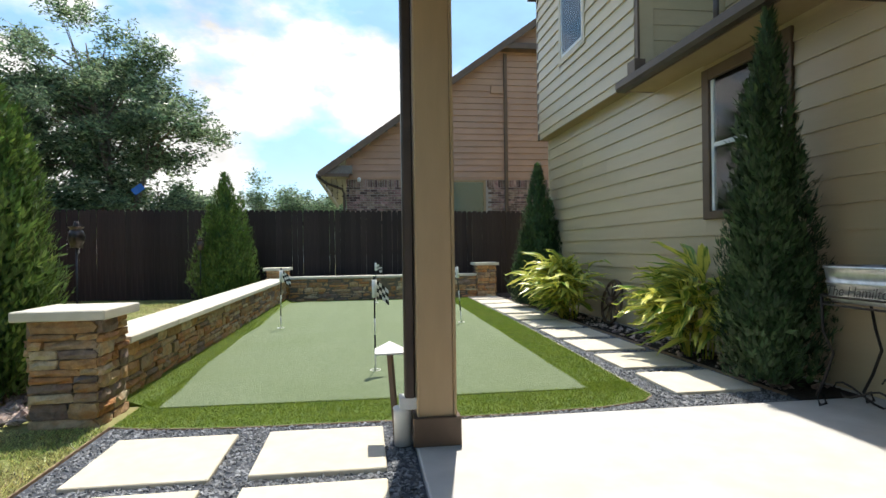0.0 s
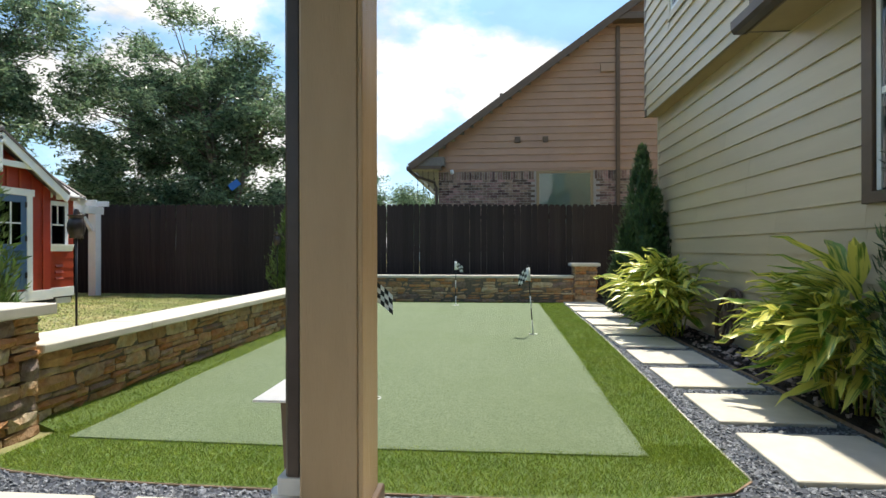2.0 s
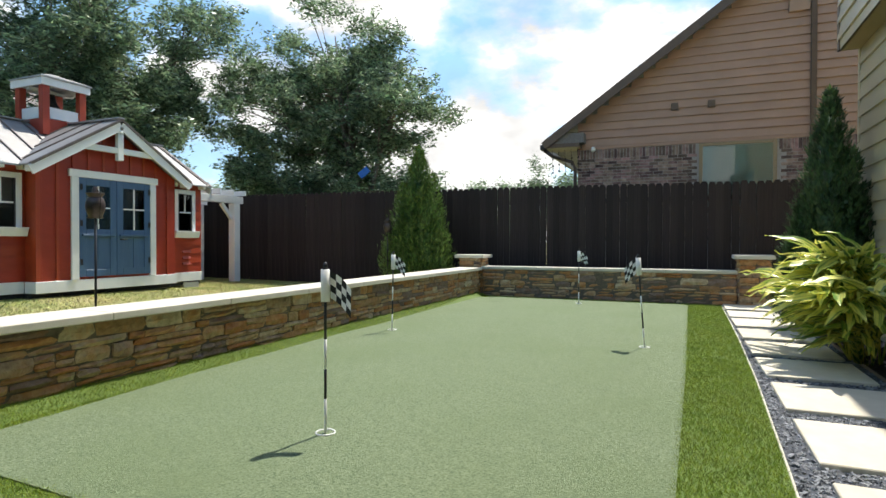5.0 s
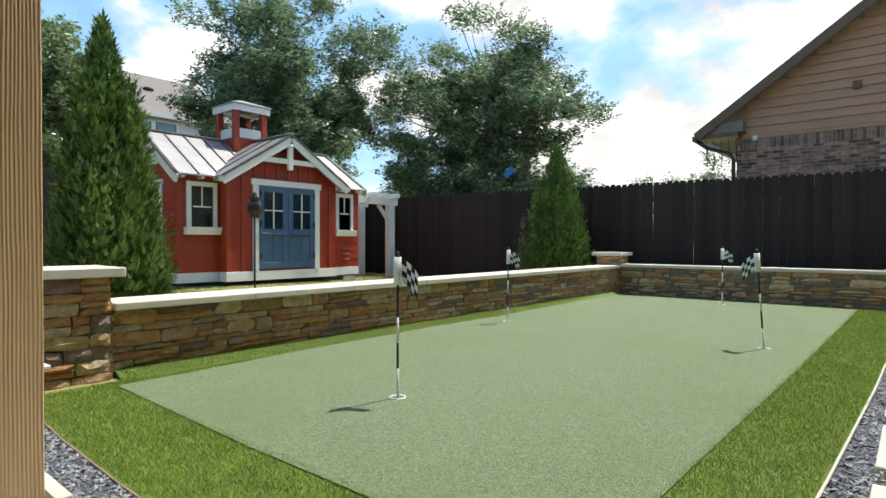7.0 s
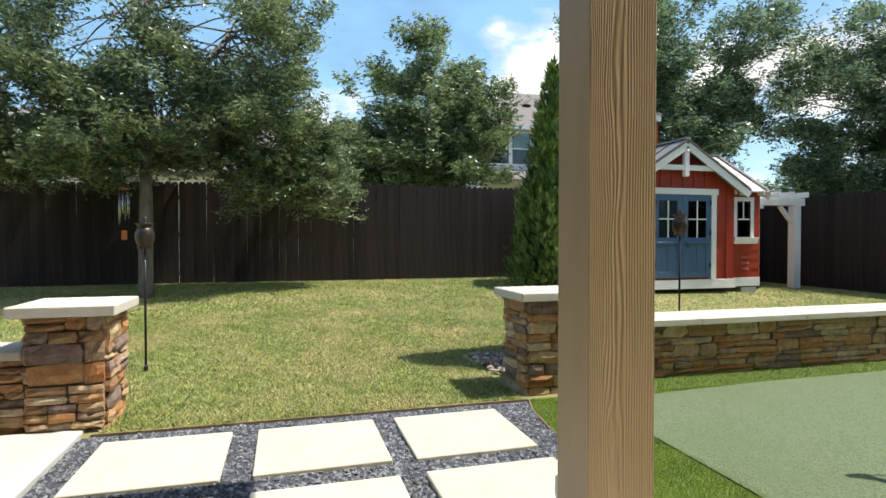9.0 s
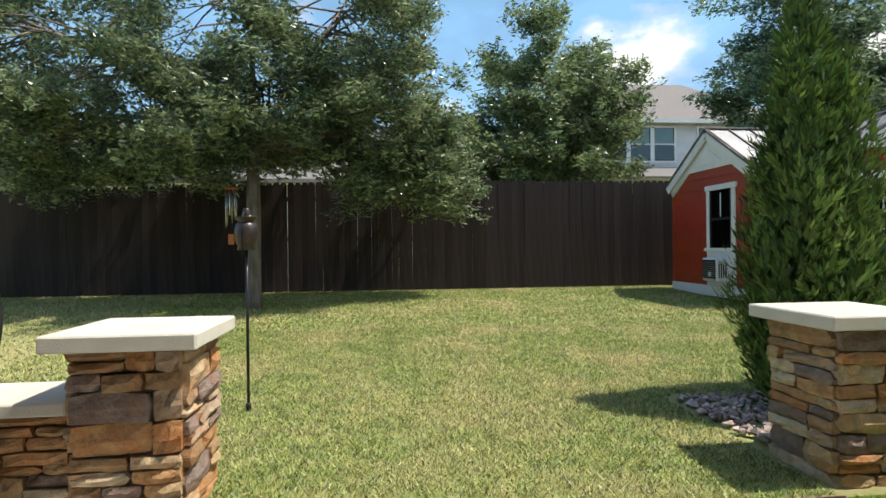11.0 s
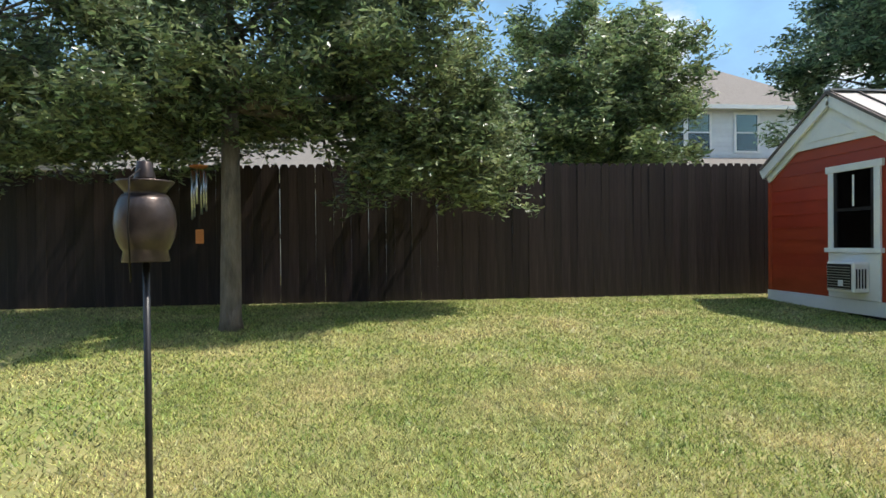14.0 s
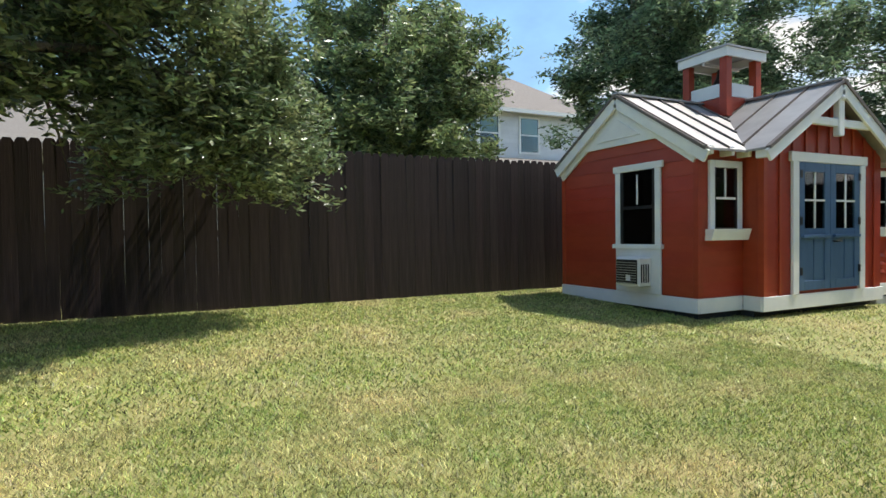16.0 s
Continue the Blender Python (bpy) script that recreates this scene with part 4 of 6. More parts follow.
pillar(-0.683, 6.555, 0.846, 11)
pillar(-0.685, 3.03, 0.845, 21)
pillar(-0.70, 16.5, 0.835, 31)
pillar(4.56, 16.5, 0.88, 41)


def low_wall(x0, x1, y0, y1, top, label, faces, seed):
    w = root("low_stone_wall", ((x0 + x1) / 2, (y0 + y1) / 2, 0), label, "garden wall")
    part("core", box(x0 + 0.05, x1 - 0.05, y0, y1, -0.08, top - 0.06), MORTAR, w)
    n = max(1, round(max(x1 - x0, y1 - y0) / 1.25))
    for k in range(n):
        if y1 - y0 > x1 - x0:
            a, b = y0 + (y1 - y0) * k / n, y0 + (y1 - y0) * (k + 1) / n
            cap(w, x0 - 0.035, x1 + 0.035, a + 0.001, b - 0.001, top - 0.06, 0.06)
        else:
            a, b = x0 + (x1 - x0) * k / n, x0 + (x1 - x0) * (k + 1) / n
            cap(w, a + 0.001, b - 0.001, y0 - 0.035, y1 + 0.035, top - 0.06, 0.06)
    for i, (a, b) in enumerate(faces):
        PILLAR_FACES.append((w, a, b, -0.03, top - 0.062, seed + i))


low_wall(-0.85, -0.45, 6.81, 16.24, 0.575, "long low brown ledgestone seat wall beside the putting green", [((-0.51, 6.81), (-0.51, 16.24)), ((-0.83, 16.2), (-0.83, 14.0))], 51)
low_wall(-0.44, 4.3, 16.3, 16.66, 0.60, "low brown ledgestone wall behind the putting green", [((-0.44, 16.32), (4.3, 16.32))], 61)
low_wall(-0.86, -0.5, -3.0, 2.775, 0.55, "low brown ledgestone wall beside the concrete slab", [((-0.52, -3.0), (-0.52, 2.775))], 71)


# ---- fences ----
def fence(name, label, start, end, facing, zbot, ztop, seed, gap):
    """Dog-eared pickets side by side from start to end; facing points at the yard."""
    rnd = random.Random(seed)
    a, b = Vector((*start, 0)), Vector((*end, 0))
    d = (b - a).normalized()
    n = Vector((*facing, 0))
    f = root(name, ((a + b) / 2), label, "fence", kind="structure")
    meshes = []
    for k in range(6):
        w = 0.138
        bm = prism([(-w / 2, 0), (w / 2, 0), (w / 2, 0.975), (w / 2 - 0.03, 1.0), (-w / 2 + 0.03, 1.0), (-w / 2, 0.975)], "y", -0.008, 0.008)
        for v in bm.verts:
            v.co.y += 0.004 * math.sin(v.co.z * 3 + k) + rnd.uniform(-0.001, 0.001)
        me = bpy.data.meshes.new("picket")
        bmesh.ops.recalc_face_normals(bm, faces=bm.faces)
        bm.to_mesh(me)
        bm.free()
        me.materials.append(FENCE)
        meshes.append(me)
    s, L = 0.0, (b - a).length
    while s < L:
        t = s / L
        z0, z1 = zbot(t), ztop(t)
        ob = new("picket", rnd.choice(meshes))
        ob.parent = f
        p = a + d * (s + 0.069) + n * rnd.uniform(-0.003, 0.003)
        m = Matrix((d, n, Vector((0, 0, 1)))).transposed().to_4x4()
        ob.matrix_basis = Matrix.Translation(Vector((p.x, p.y, z0)) - f.location) @ m @ Matrix.Rotation(rnd.uniform(-0.003, 0.003), 4, "Y") @ Matrix.Diagonal((1, 1, z1 - z0 + rnd.uniform(-0.008, 0.012), 1))
        s += 0.138 + (rnd.uniform(0.0, 0.0004) if rnd.random() < gap else rnd.uniform(0.002, 0.0055))
    for h in (0.35, 1.2, 2.0):
        za, zb = zbot(0) + h, zbot(1) + h
        part("rail", beam(a - n * 0.045 + Vector((0, 0, za)), b - n * 0.045 + Vector((0, 0, zb)), 0.04, 0.09), FENCE, f)
    k = 0.0
    while k < L:
        p = a + d * k - n * 0.11
        part("post", box(p.x - 0.045, p.x + 0.045, p.y - 0.045, p.y + 0.045, -0.1, ztop(k / L) - 0.12), FENCE, f)
        k += 2.4
    return f


fence("fence_north", "dark brown stained dog-eared timber privacy fence", (-9.5, 17.4), (7.4, 17.4), (0, -1), lambda t: -0.02, lambda t: 2.40 - 0.14 * t, 1, 0.72)
fence("fence_west", "dark brown stained dog-eared timber privacy fence with streaks of sun", (-9.5, -9.0), (-9.5, 17.4), (1, 0), lambda t: lawn_z(-9.45, -9 + 26.4 * t) - 0.03, lambda t: 2.22 + 0.33 * smooth01(t / 0.55) - 0.18 * smooth01((t - 0.7) / 0.3), 2, 0.9)


# ---- houses beyond the fences ----
def neighbour_north():
    Y = 19.9
    h = root("neighbour_house", (6, Y + 2, 0), "brick and tan lap-sided neighbour house with brown gable roof", "house")
    part("wall", box(0.9, 14, Y + 0.01, Y + 0.25, -0.1, 3.52), MORT2, h)
    rl = lambda x: 3.65 + (x - 0.4) * 0.728 if x < 7.2 else 8.6 - (x - 7.2) * 0.4
    part("wall", prism([(0.9, 3.5), (14, 3.5), (14, 5.9), (7.2, 8.55), (0.9, 3.95)], "y", Y + 0.02, Y + 0.25), NSIDING, h)
    z = 3.55
    while z < 8.3:
        x0 = max(0.9, 0.4 + (z + 0.2 - 3.65) / 0.728 - 0.25)
        x1 = min(14.0, 7.2 + (8.6 - z - 0.2) / 0.4 + 0.3)
        if x1 - x0 > 0.2:
            prof = [(Y - 0.032, z - 0.014), (Y + 0.02, z - 0.014), (Y + 0.02, z + 0.2), (Y + 0.008, z + 0.2)]
            bm = bmesh.new()
            lo = [bm.verts.new((x0, p[0], p[1])) for p in prof]
            hi = [bm.verts.new((x1, p[0], p[1])) for p in prof]
            bm.faces.new(lo[::-1])
            bm.faces.new(hi)
            for k in range(4):
                bm.faces.new((lo[k], lo[(k + 1) % 4], hi[(k + 1) % 4], hi[k]))
            part("siding_board", bm, NSIDING, h)
        z += 0.2
    part("band", box(0.9, 14, Y - 0.02, Y + 0.01, 3.46, 3.56, 0.003), NSIDING, h)
    # bricks
    rnd = random.Random(9)
    V, F = [], []
    def brick(x0, x1, z0, z1):
        n, o = len(V), rnd.uniform(0, 0.006)
        V.extend([(x0, Y - o, z0), (x1, Y - o, z0), (x1, Y - o, z1), (x0, Y - o, z1), (x0, Y + 0.02, z0), (x1, Y + 0.02, z0), (x1, Y + 0.02, z1), (x0, Y + 0.02, z1)])
        F.extend([(n, n + 1, n + 2, n + 3), (n, n + 4, n + 5, n + 1), (n + 3, n + 2, n + 6, n + 7), (n, n + 3, n + 7, n + 4), (n + 1, n + 5, n + 6, n + 2)])
    z, row = 1.2, 0
    while z < 3.2:
        x = 0.9 - (0.11 if row % 2 else 0)
        while x < 9:
            a, b = max(x, 0.9), x + 0.205
            if not (b > 3.72 and a < 5.38 and z > 1.9):
                brick(a, b, z, z + 0.064)
            x += 0.216
        z, row = z + 0.075, row + 1
    x = 0.9
    while x < 9:
        if not 3.66 < x < 5.36:
            brick(x, x + 0.064, 3.22, 3.45)
        x += 0.075
    tagged(pydata("brickwork", V, F, BRICK, h), kind="stuff")
    w = part("window", box(3.76, 5.34, Y - 0.005, Y + 0.008, 1.95, 3.45), BLINDM, h)
    for c in [(3.74, 3.82, 1.95, 3.45), (5.27, 5.35, 1.95, 3.45), (3.821, 5.269, 3.38, 3.45)]:
        part("window_frame", box(c[0], c[1], Y - 0.04, Y - 0.006, c[2], c[3], 0.004), SOFFIT, w)
    for k in range(26):
        part("slat", box(3.83, 5.26, Y - 0.018, Y - 0.008, 1.97 + k * 0.054, 1.985 + k * 0.054), BLINDM, w)
    pane = part("pane", box(3.825, 5.265, Y - 0.03, Y - 0.026, 1.96, 3.37), GLASS, w)
    # roof, gutter, downspouts
    part("roof", prism([(0.1, 3.56), (0.1, 3.68), (7.2, 8.75), (14.6, 5.85), (14.6, 5.73), (7.2, 8.62)], "y", Y - 0.4, Y + 12), SHINGLE, h)
    part("rake_board", beam((0.1, Y - 0.42, 3.56), (7.2, Y - 0.42, 8.63), 0.04, 0.2), BROWNT, h)
    part("eave_box", box(0.15, 1.0, Y - 0.38, Y + 0.3, 3.5, 3.6), BROWNT, h)
    part("eave_return", prism([(0.15, 3.6), (1.1, 3.6), (1.1, 3.85), (0.55, 3.85)], "y", Y - 0.36, Y), SHINGLE, h)
    part("gutter", box(0.0, 0.12, Y - 0.4, Y + 12, 3.46, 3.6, 0.02), GUTTER, h)
    part("downspout", tube([(0.08, Y - 0.3, 3.48), (0.3, Y - 0.25, 3.3), (0.78, Y - 0.06, 3.15), (0.84, Y - 0.05, 3.0), (0.84, Y - 0.05, 0.2)], 0.045, 6), GUTTER, h)
    part("downspout", box(5.98, 6.09, Y - 0.09, Y - 0.02, 0.2, 7.55, 0.01), BROWNT, h)
    part("eave_box", box(5.9, 14, Y - 0.4, Y + 0.3, 7.62, 7.8), BROWNT, h)
    for x in (3.2, 4.0):
        part("wall_vent", box(x - 0.08, x + 0.08, Y - 0.07, Y - 0.013, 4.28, 4.45, 0.01), BROWNT, h)
    part("wall_box", box(5.55, 5.95, Y - 0.09, Y - 0.013, 6.25, 6.5, 0.01), NSIDING, h)
    part("flood_lamp", lathe([(0.0, 0.1), (0.05, 0.08), (0.06, 0), (0.03, -0.04)], (1.3, Y - 0.1, 3.42), 10), WHITE, h)
    part("vent_pipe", tube([(2.75, Y + 1, 5.3), (2.75, Y + 1, 6.0)], 0.05, 8), GUTTER, h)
    rnd = random.Random(4)
    for k in range(5):
        x = 0.3 + k * 0.16
        d = 0.5 + 0.3 * rnd.random()
        part("string_light", tube([(x, Y - 0.3, 3.45), (x + 0.03, Y - 0.3, 3.45 - d)], 0.005, 4), BLACKP, h)
        for q in range(3):
            part("bulb", lathe([(0.012, 0.05), (0.025, 0.02), (0.012, 0)], (x + 0.02, Y - 0.3, 3.4 - d * (0.35 + 0.3 * q)), 6), BLACKP, h)


neighbour_north()


def far_window(parent, x, y0, y1, z0, z1):
    w = part("window", box(x, x + 0.03, y0, y1, z0, z1), UNLIT, parent)
    part("pane", box(x + 0.032, x + 0.037, y0, y1, z0, z1), GLASS, w)
    part("blind", box(x + 0.031, x + 0.0315, y0 + 0.05, y1 - 0.05, (z0 + z1) / 2, z1), BLINDM, w)
    for c in [(y0 - 0.1, y0, z0 - 0.1, z1 + 0.1), (y1, y1 + 0.1, z0 - 0.1, z1 + 0.1), (y0, y1, z1, z1 + 0.1), (y0, y1, z0 - 0.1, z0), (y0, y1, (z0 + z1) / 2 - 0.03, (z0 + z1) / 2 + 0.03)]:
        part("window_frame", box(x + 0.01, x + 0.06, *c), WHITE, w)


def house_west():
    X = -24
    h = root("far_house", (X - 4, 18, 0), "pale two-storey suburban house with grey shingle hip roof", "house")
    part("wall", box(X - 8, X, 14.3, 24, -0.1, 7.1), NWHITE, h)
    for k in range(34):
        part("siding_board", prism([(X + 0.002, 0.2 + 0.2 * k), (X + 0.03, 0.2 + 0.2 * k), (X + 0.012, 0.4 + 0.2 * k), (X + 0.002, 0.4 + 0.2 * k)], "y", 14.3, 24), NWHITE, h)
    bm = bmesh.new()
    base = [bm.verts.new(p) for p in ((X + 0.5, 13.8, 7.1), (X + 0.5, 24.5, 7.1), (X - 8.5, 24.5, 7.1), (X - 8.5, 13.8, 7.1))]
    t = [bm.verts.new(p) for p in ((X - 3.5, 17.0, 9.9), (X - 3.5, 20.5, 9.9))]
    bm.faces.new(base[::-1])
    bm.faces.new((base[0], base[1], t[1], t[0]))
    bm.faces.new((base[2], base[3], t[0], t[1]))
    bm.faces.new((base[1], base[2], t[1]))
    bm.faces.new((base[3], base[0], t[0]))
    part("roof", bm, SHINGLE, h)
    part("fascia", box(X + 0.45, X + 0.55, 13.8, 24.5, 6.95, 7.12), NWHITE, h)
    for y in (14.75, 15.95, 17.15, 19.4):
        far_window(h, X + 0.02, y, y + 1.0, 5.2, 6.8)
    part("roof", prism([(X, 4.9), (X + 3.0, 4.1), (X + 3.0, 4.0), (X, 4.75)], "y", 12, 24.5), SHINGLE, h)
    for y in (16.3, 17.6):
        part("roof_vent", lathe([(0.25, 0), (0.28, 0.1), (0.1, 0.2)], (X - 1.9, y, 8.7), 10), IRON, h)
    part("vent_pipe", tube([(X - 2.2, 14.9, 8), (X - 2.2, 14.9, 9.9)], 0.07, 8), GUTTER, h)
    g = root("far_house", (X - 4, -3, 0), "suburban house with wide beige shingle roof behind the fence", "house")
    part("wall", box(X - 8, X, -22, 11, -0.1, 4.2), NWHITE, g)
    part("roof", prism([(X + 0.6, 4.1), (X + 0.6, 4.25), (X - 4, 7.6), (X - 8.6, 4.25), (X - 8.6, 4.1)], "y", -22.5, 10.8), SHINGLE, g)
    part("roof", prism([(-22, 4.15), (-14.5, 8.2), (-7, 4.15)], "x", X - 4, X + 0.9), SHINGLE, g)
    k = root("far_house", (-3, 70, 0), "distant house roof beyond the fence", "house")
    part("wall", box(-9, 3, 66, 76, -0.1, 3.4), NWHITE, k)
    part("roof", prism([(-10, 3.3), (-3.5, 6.6), (4, 3.3)], "y", 65, 77), SHINGLE, k)
    k = root("far_house", (-38, 60, 0), "distant house roof beyond the trees", "house")
    part("wall", box(-46, -30, 56, 66, -0.1, 4.2), NWHITE, k)
    part("roof", prism([(-47, 4.1), (-38, 8.0), (-29, 4.1)], "y", 55, 67), SHINGLE, k)


house_west()


# ---- trees ----
def leaf_cloud(centres, ways, reach, spread, per, size, rnd, droop=0.0, flat=0.7):
    """Leaf blades along twigs that run from the centres along ways: vertices and quads."""
    c = np.repeat(np.array(centres), per, axis=0)
    n = len(c)
    run = rnd.uniform(-0.3, 1.0, (n, 1))
    c = c + np.repeat(ways, per, axis=0) * run * reach
    spread = spread * (1.15 - 0.75 * np.clip(run, 0, 1))
    p = c + rnd.normal(size=(n, 3)) * spread * np.array([1, 1, flat])
    u = rnd.normal(size=(n, 3))
    u /= np.linalg.norm(u, axis=1)[:, None]
    u[:, 2] = u[:, 2] * 0.6 - droop
    v = np.cross(u, rnd.normal(size=(n, 3)))
    v /= np.linalg.norm(v, axis=1)[:, None] + 1e-9
    L = size * rnd.uniform(0.7, 1.35, (n, 1))
    W = L * rnd.uniform(0.22, 0.32, (n, 1))
    q = np.stack([p - u * L, p + v * W, p + u * L, p - v * W], axis=1).reshape(-1, 3)
    f = np.arange(n * 4).reshape(n, 4)
    return q, f


def tree(name, label, base, trunk_r, fork, lobes, twigs, per, size, seed, leafmat, spread=0.12, clump=0.24, reach=0.5):
    """lobes: (centre, radii, share of the twigs)."""
    rnd = np.random.RandomState(seed)
    R = random.Random(seed)
    t = root(name, base, label, "tree")
    bx, by, bz = base
    fk = Vector((bx + R.uniform(-0.1, 0.1), by + R.uniform(-0.1, 0.1), bz + fork))
    trunk = tube([(bx, by, bz - 0.1), (bx + 0.01, by, bz + 0.12), (bx + 0.02, by + 0.02, bz + fork * 0.5), fk], [trunk_r * 1.45, trunk_r * 1.12, trunk_r, trunk_r * 0.85], 12)
    centres, ways = [], []
    for c, r, share in lobes:
        n = int(twigs * share)
        nc = max(4, n // 15)
        d = rnd.normal(size=(nc, 3))
        d /= np.linalg.norm(d, axis=1)[:, None]
        rad = rnd.uniform(0.12, 1.0, (nc, 1)) ** 0.5
        rad *= 1 + 0.22 * np.sin(d[:, :1] * 7 + seed) * np.cos(d[:, 2:] * 6)
        heads = np.array(c) + d * rad * np.array(r)
        size_c = clump * rnd.uniform(0.5, 1.3, (n, 1))
        pick = rnd.randint(0, nc, n)
        pts = heads[pick] + rnd.normal(size=(n, 3)) * size_c * np.array([1, 1, 0.6])
        centres.append(pts)
        w = (pts - np.array(c)) / np.array(r)
        w = w / (np.linalg.norm(w, axis=1)[:, None] + 1e-6) + rnd.normal(size=(n, 3)) * 0.55 + np.array([0, 0, 0.25])
        ways.append(w / (np.linalg.norm(w, axis=1)[:, None] + 1e-6))
        tip = Vector(c) + Vector((0, 0, r[2] * 0.55))
        mid = fk.lerp(tip, 0.45) + Vector((R.uniform(-0.3, 0.3), R.uniform(-0.3, 0.3), R.uniform(-0.1, 0.3)))
        tube([fk - Vector((0, 0, 0.15)), mid, tip], [trunk_r * 0.62, trunk_r * 0.36, 0.015], 7, trunk)
        for p in pts[:: max(1, n // 22)]:
            s = mid.lerp(tip, R.uniform(0.0, 0.8))
            q = Vector(p.tolist())
            tube([s, s.lerp(q, 0.5) + Vector((0, 0, 0.12)), q], [trunk_r * 0.2, trunk_r * 0.12, 0.006], 5, trunk)
    part("trunk", trunk, BARK, t, "rough grey-brown bark")
    pts = np.concatenate(centres)
    V, F = leaf_cloud(pts, np.concatenate(ways), reach, spread, per, size, rnd)
    me = bpy.data.meshes.new("crown")
    me.from_pydata(V.tolist(), [], F.tolist())
    crown = link_mesh("crown", me, leafmat, t, "dense crown of small dark green leaves")
    return t


tree("oak_tree", "live oak with grey trunk and wide dark green crown", (-7.2, 2.06, 0.27), 0.112, 2.75,
     [((-7.3, 1.9, 5.2), (2.2, 2.7, 2.1), 0.2), ((-7.6, 3.6, 4.6), (1.5, 1.6, 1.5), 0.17), ((-7.9, 4.0, 3.1), (1.1, 1.3, 0.95), 0.17), ((-8.2, 4.7, 2.55), (0.8, 0.95, 0.62), 0.1), ((-8.5, 5.4, 2.3), (0.45, 0.5, 0.3), 0.025), ((-7.3, 2.4, 3.5), (1.6, 1.6, 1.0), 0.17), ((-7.3, -0.6, 3.9), (2.0, 1.9, 1.5), 0.15), ((-7.4, -3.0, 4.4), (2.0, 2.2, 1.9), 0.12), ((-8.1, -2.6, 2.7), (1.0, 1.6, 0.6), 0.05), ((-7.4, 1.2, 3.0), (1.8, 2.0, 0.65), 0.16), ((-7.6, -0.9, 2.8), (1.6, 2.2, 0.55), 0.13), ((-8.1, 0.6, 2.75), (0.9, 1.6, 0.5), 0.09), ((-8.2, 3.6, 2.05), (0.16, 0.16, 0.14), 0.004)], 3400, 42, 0.055, 3, OAKN, 0.1, 0.19, 0.3)
tree("oak_tree", "tall leafy oak behind the west fence", (-14.6, 9.0, 0), 0.2, 2.4,
     [((-14.6, 9.0, 5.2), (2.6, 2.7, 2.8), 0.6), ((-14.2, 7.2, 4.0), (1.8, 1.7, 1.6), 0.2), ((-14.4, 10.3, 4.4), (1.6, 1.5, 1.9), 0.2), ((-14.4, 8.8, 3.0), (2.6, 2.9, 1.4), 0.25)], 2300, 36, 0.086, 5, OAKL, 0.13, 0.24, 0.42)
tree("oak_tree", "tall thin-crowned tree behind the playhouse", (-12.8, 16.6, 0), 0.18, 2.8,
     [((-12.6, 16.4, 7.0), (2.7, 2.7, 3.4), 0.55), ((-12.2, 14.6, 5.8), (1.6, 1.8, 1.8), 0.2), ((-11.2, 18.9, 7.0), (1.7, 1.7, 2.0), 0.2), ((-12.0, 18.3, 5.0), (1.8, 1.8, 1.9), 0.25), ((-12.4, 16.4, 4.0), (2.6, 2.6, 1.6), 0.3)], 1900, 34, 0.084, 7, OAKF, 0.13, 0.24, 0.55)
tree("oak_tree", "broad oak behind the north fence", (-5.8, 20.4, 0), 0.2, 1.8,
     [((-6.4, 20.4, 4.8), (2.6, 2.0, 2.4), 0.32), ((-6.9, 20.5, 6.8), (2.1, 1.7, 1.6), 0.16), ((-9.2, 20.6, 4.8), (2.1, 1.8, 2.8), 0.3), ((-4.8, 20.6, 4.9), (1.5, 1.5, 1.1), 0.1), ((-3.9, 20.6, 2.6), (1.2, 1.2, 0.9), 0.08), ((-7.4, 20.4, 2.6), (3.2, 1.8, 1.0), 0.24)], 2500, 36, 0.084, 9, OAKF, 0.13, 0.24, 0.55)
tree("oak_tree", "leafy tree beyond the west fence", (-13.5, -6.5, 0), 0.18, 2.4, [((-13.5, -6.5, 4.4), (2.6, 2.8, 2.2), 1.0)], 420, 40, 0.09, 13, OAKF, 0.18, 0.4)
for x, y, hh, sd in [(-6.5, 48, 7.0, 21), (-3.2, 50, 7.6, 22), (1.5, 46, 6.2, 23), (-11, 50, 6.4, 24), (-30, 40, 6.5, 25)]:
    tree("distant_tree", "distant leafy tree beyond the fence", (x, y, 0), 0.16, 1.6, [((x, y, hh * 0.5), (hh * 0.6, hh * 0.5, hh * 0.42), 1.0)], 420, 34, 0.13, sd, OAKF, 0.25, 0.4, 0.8)


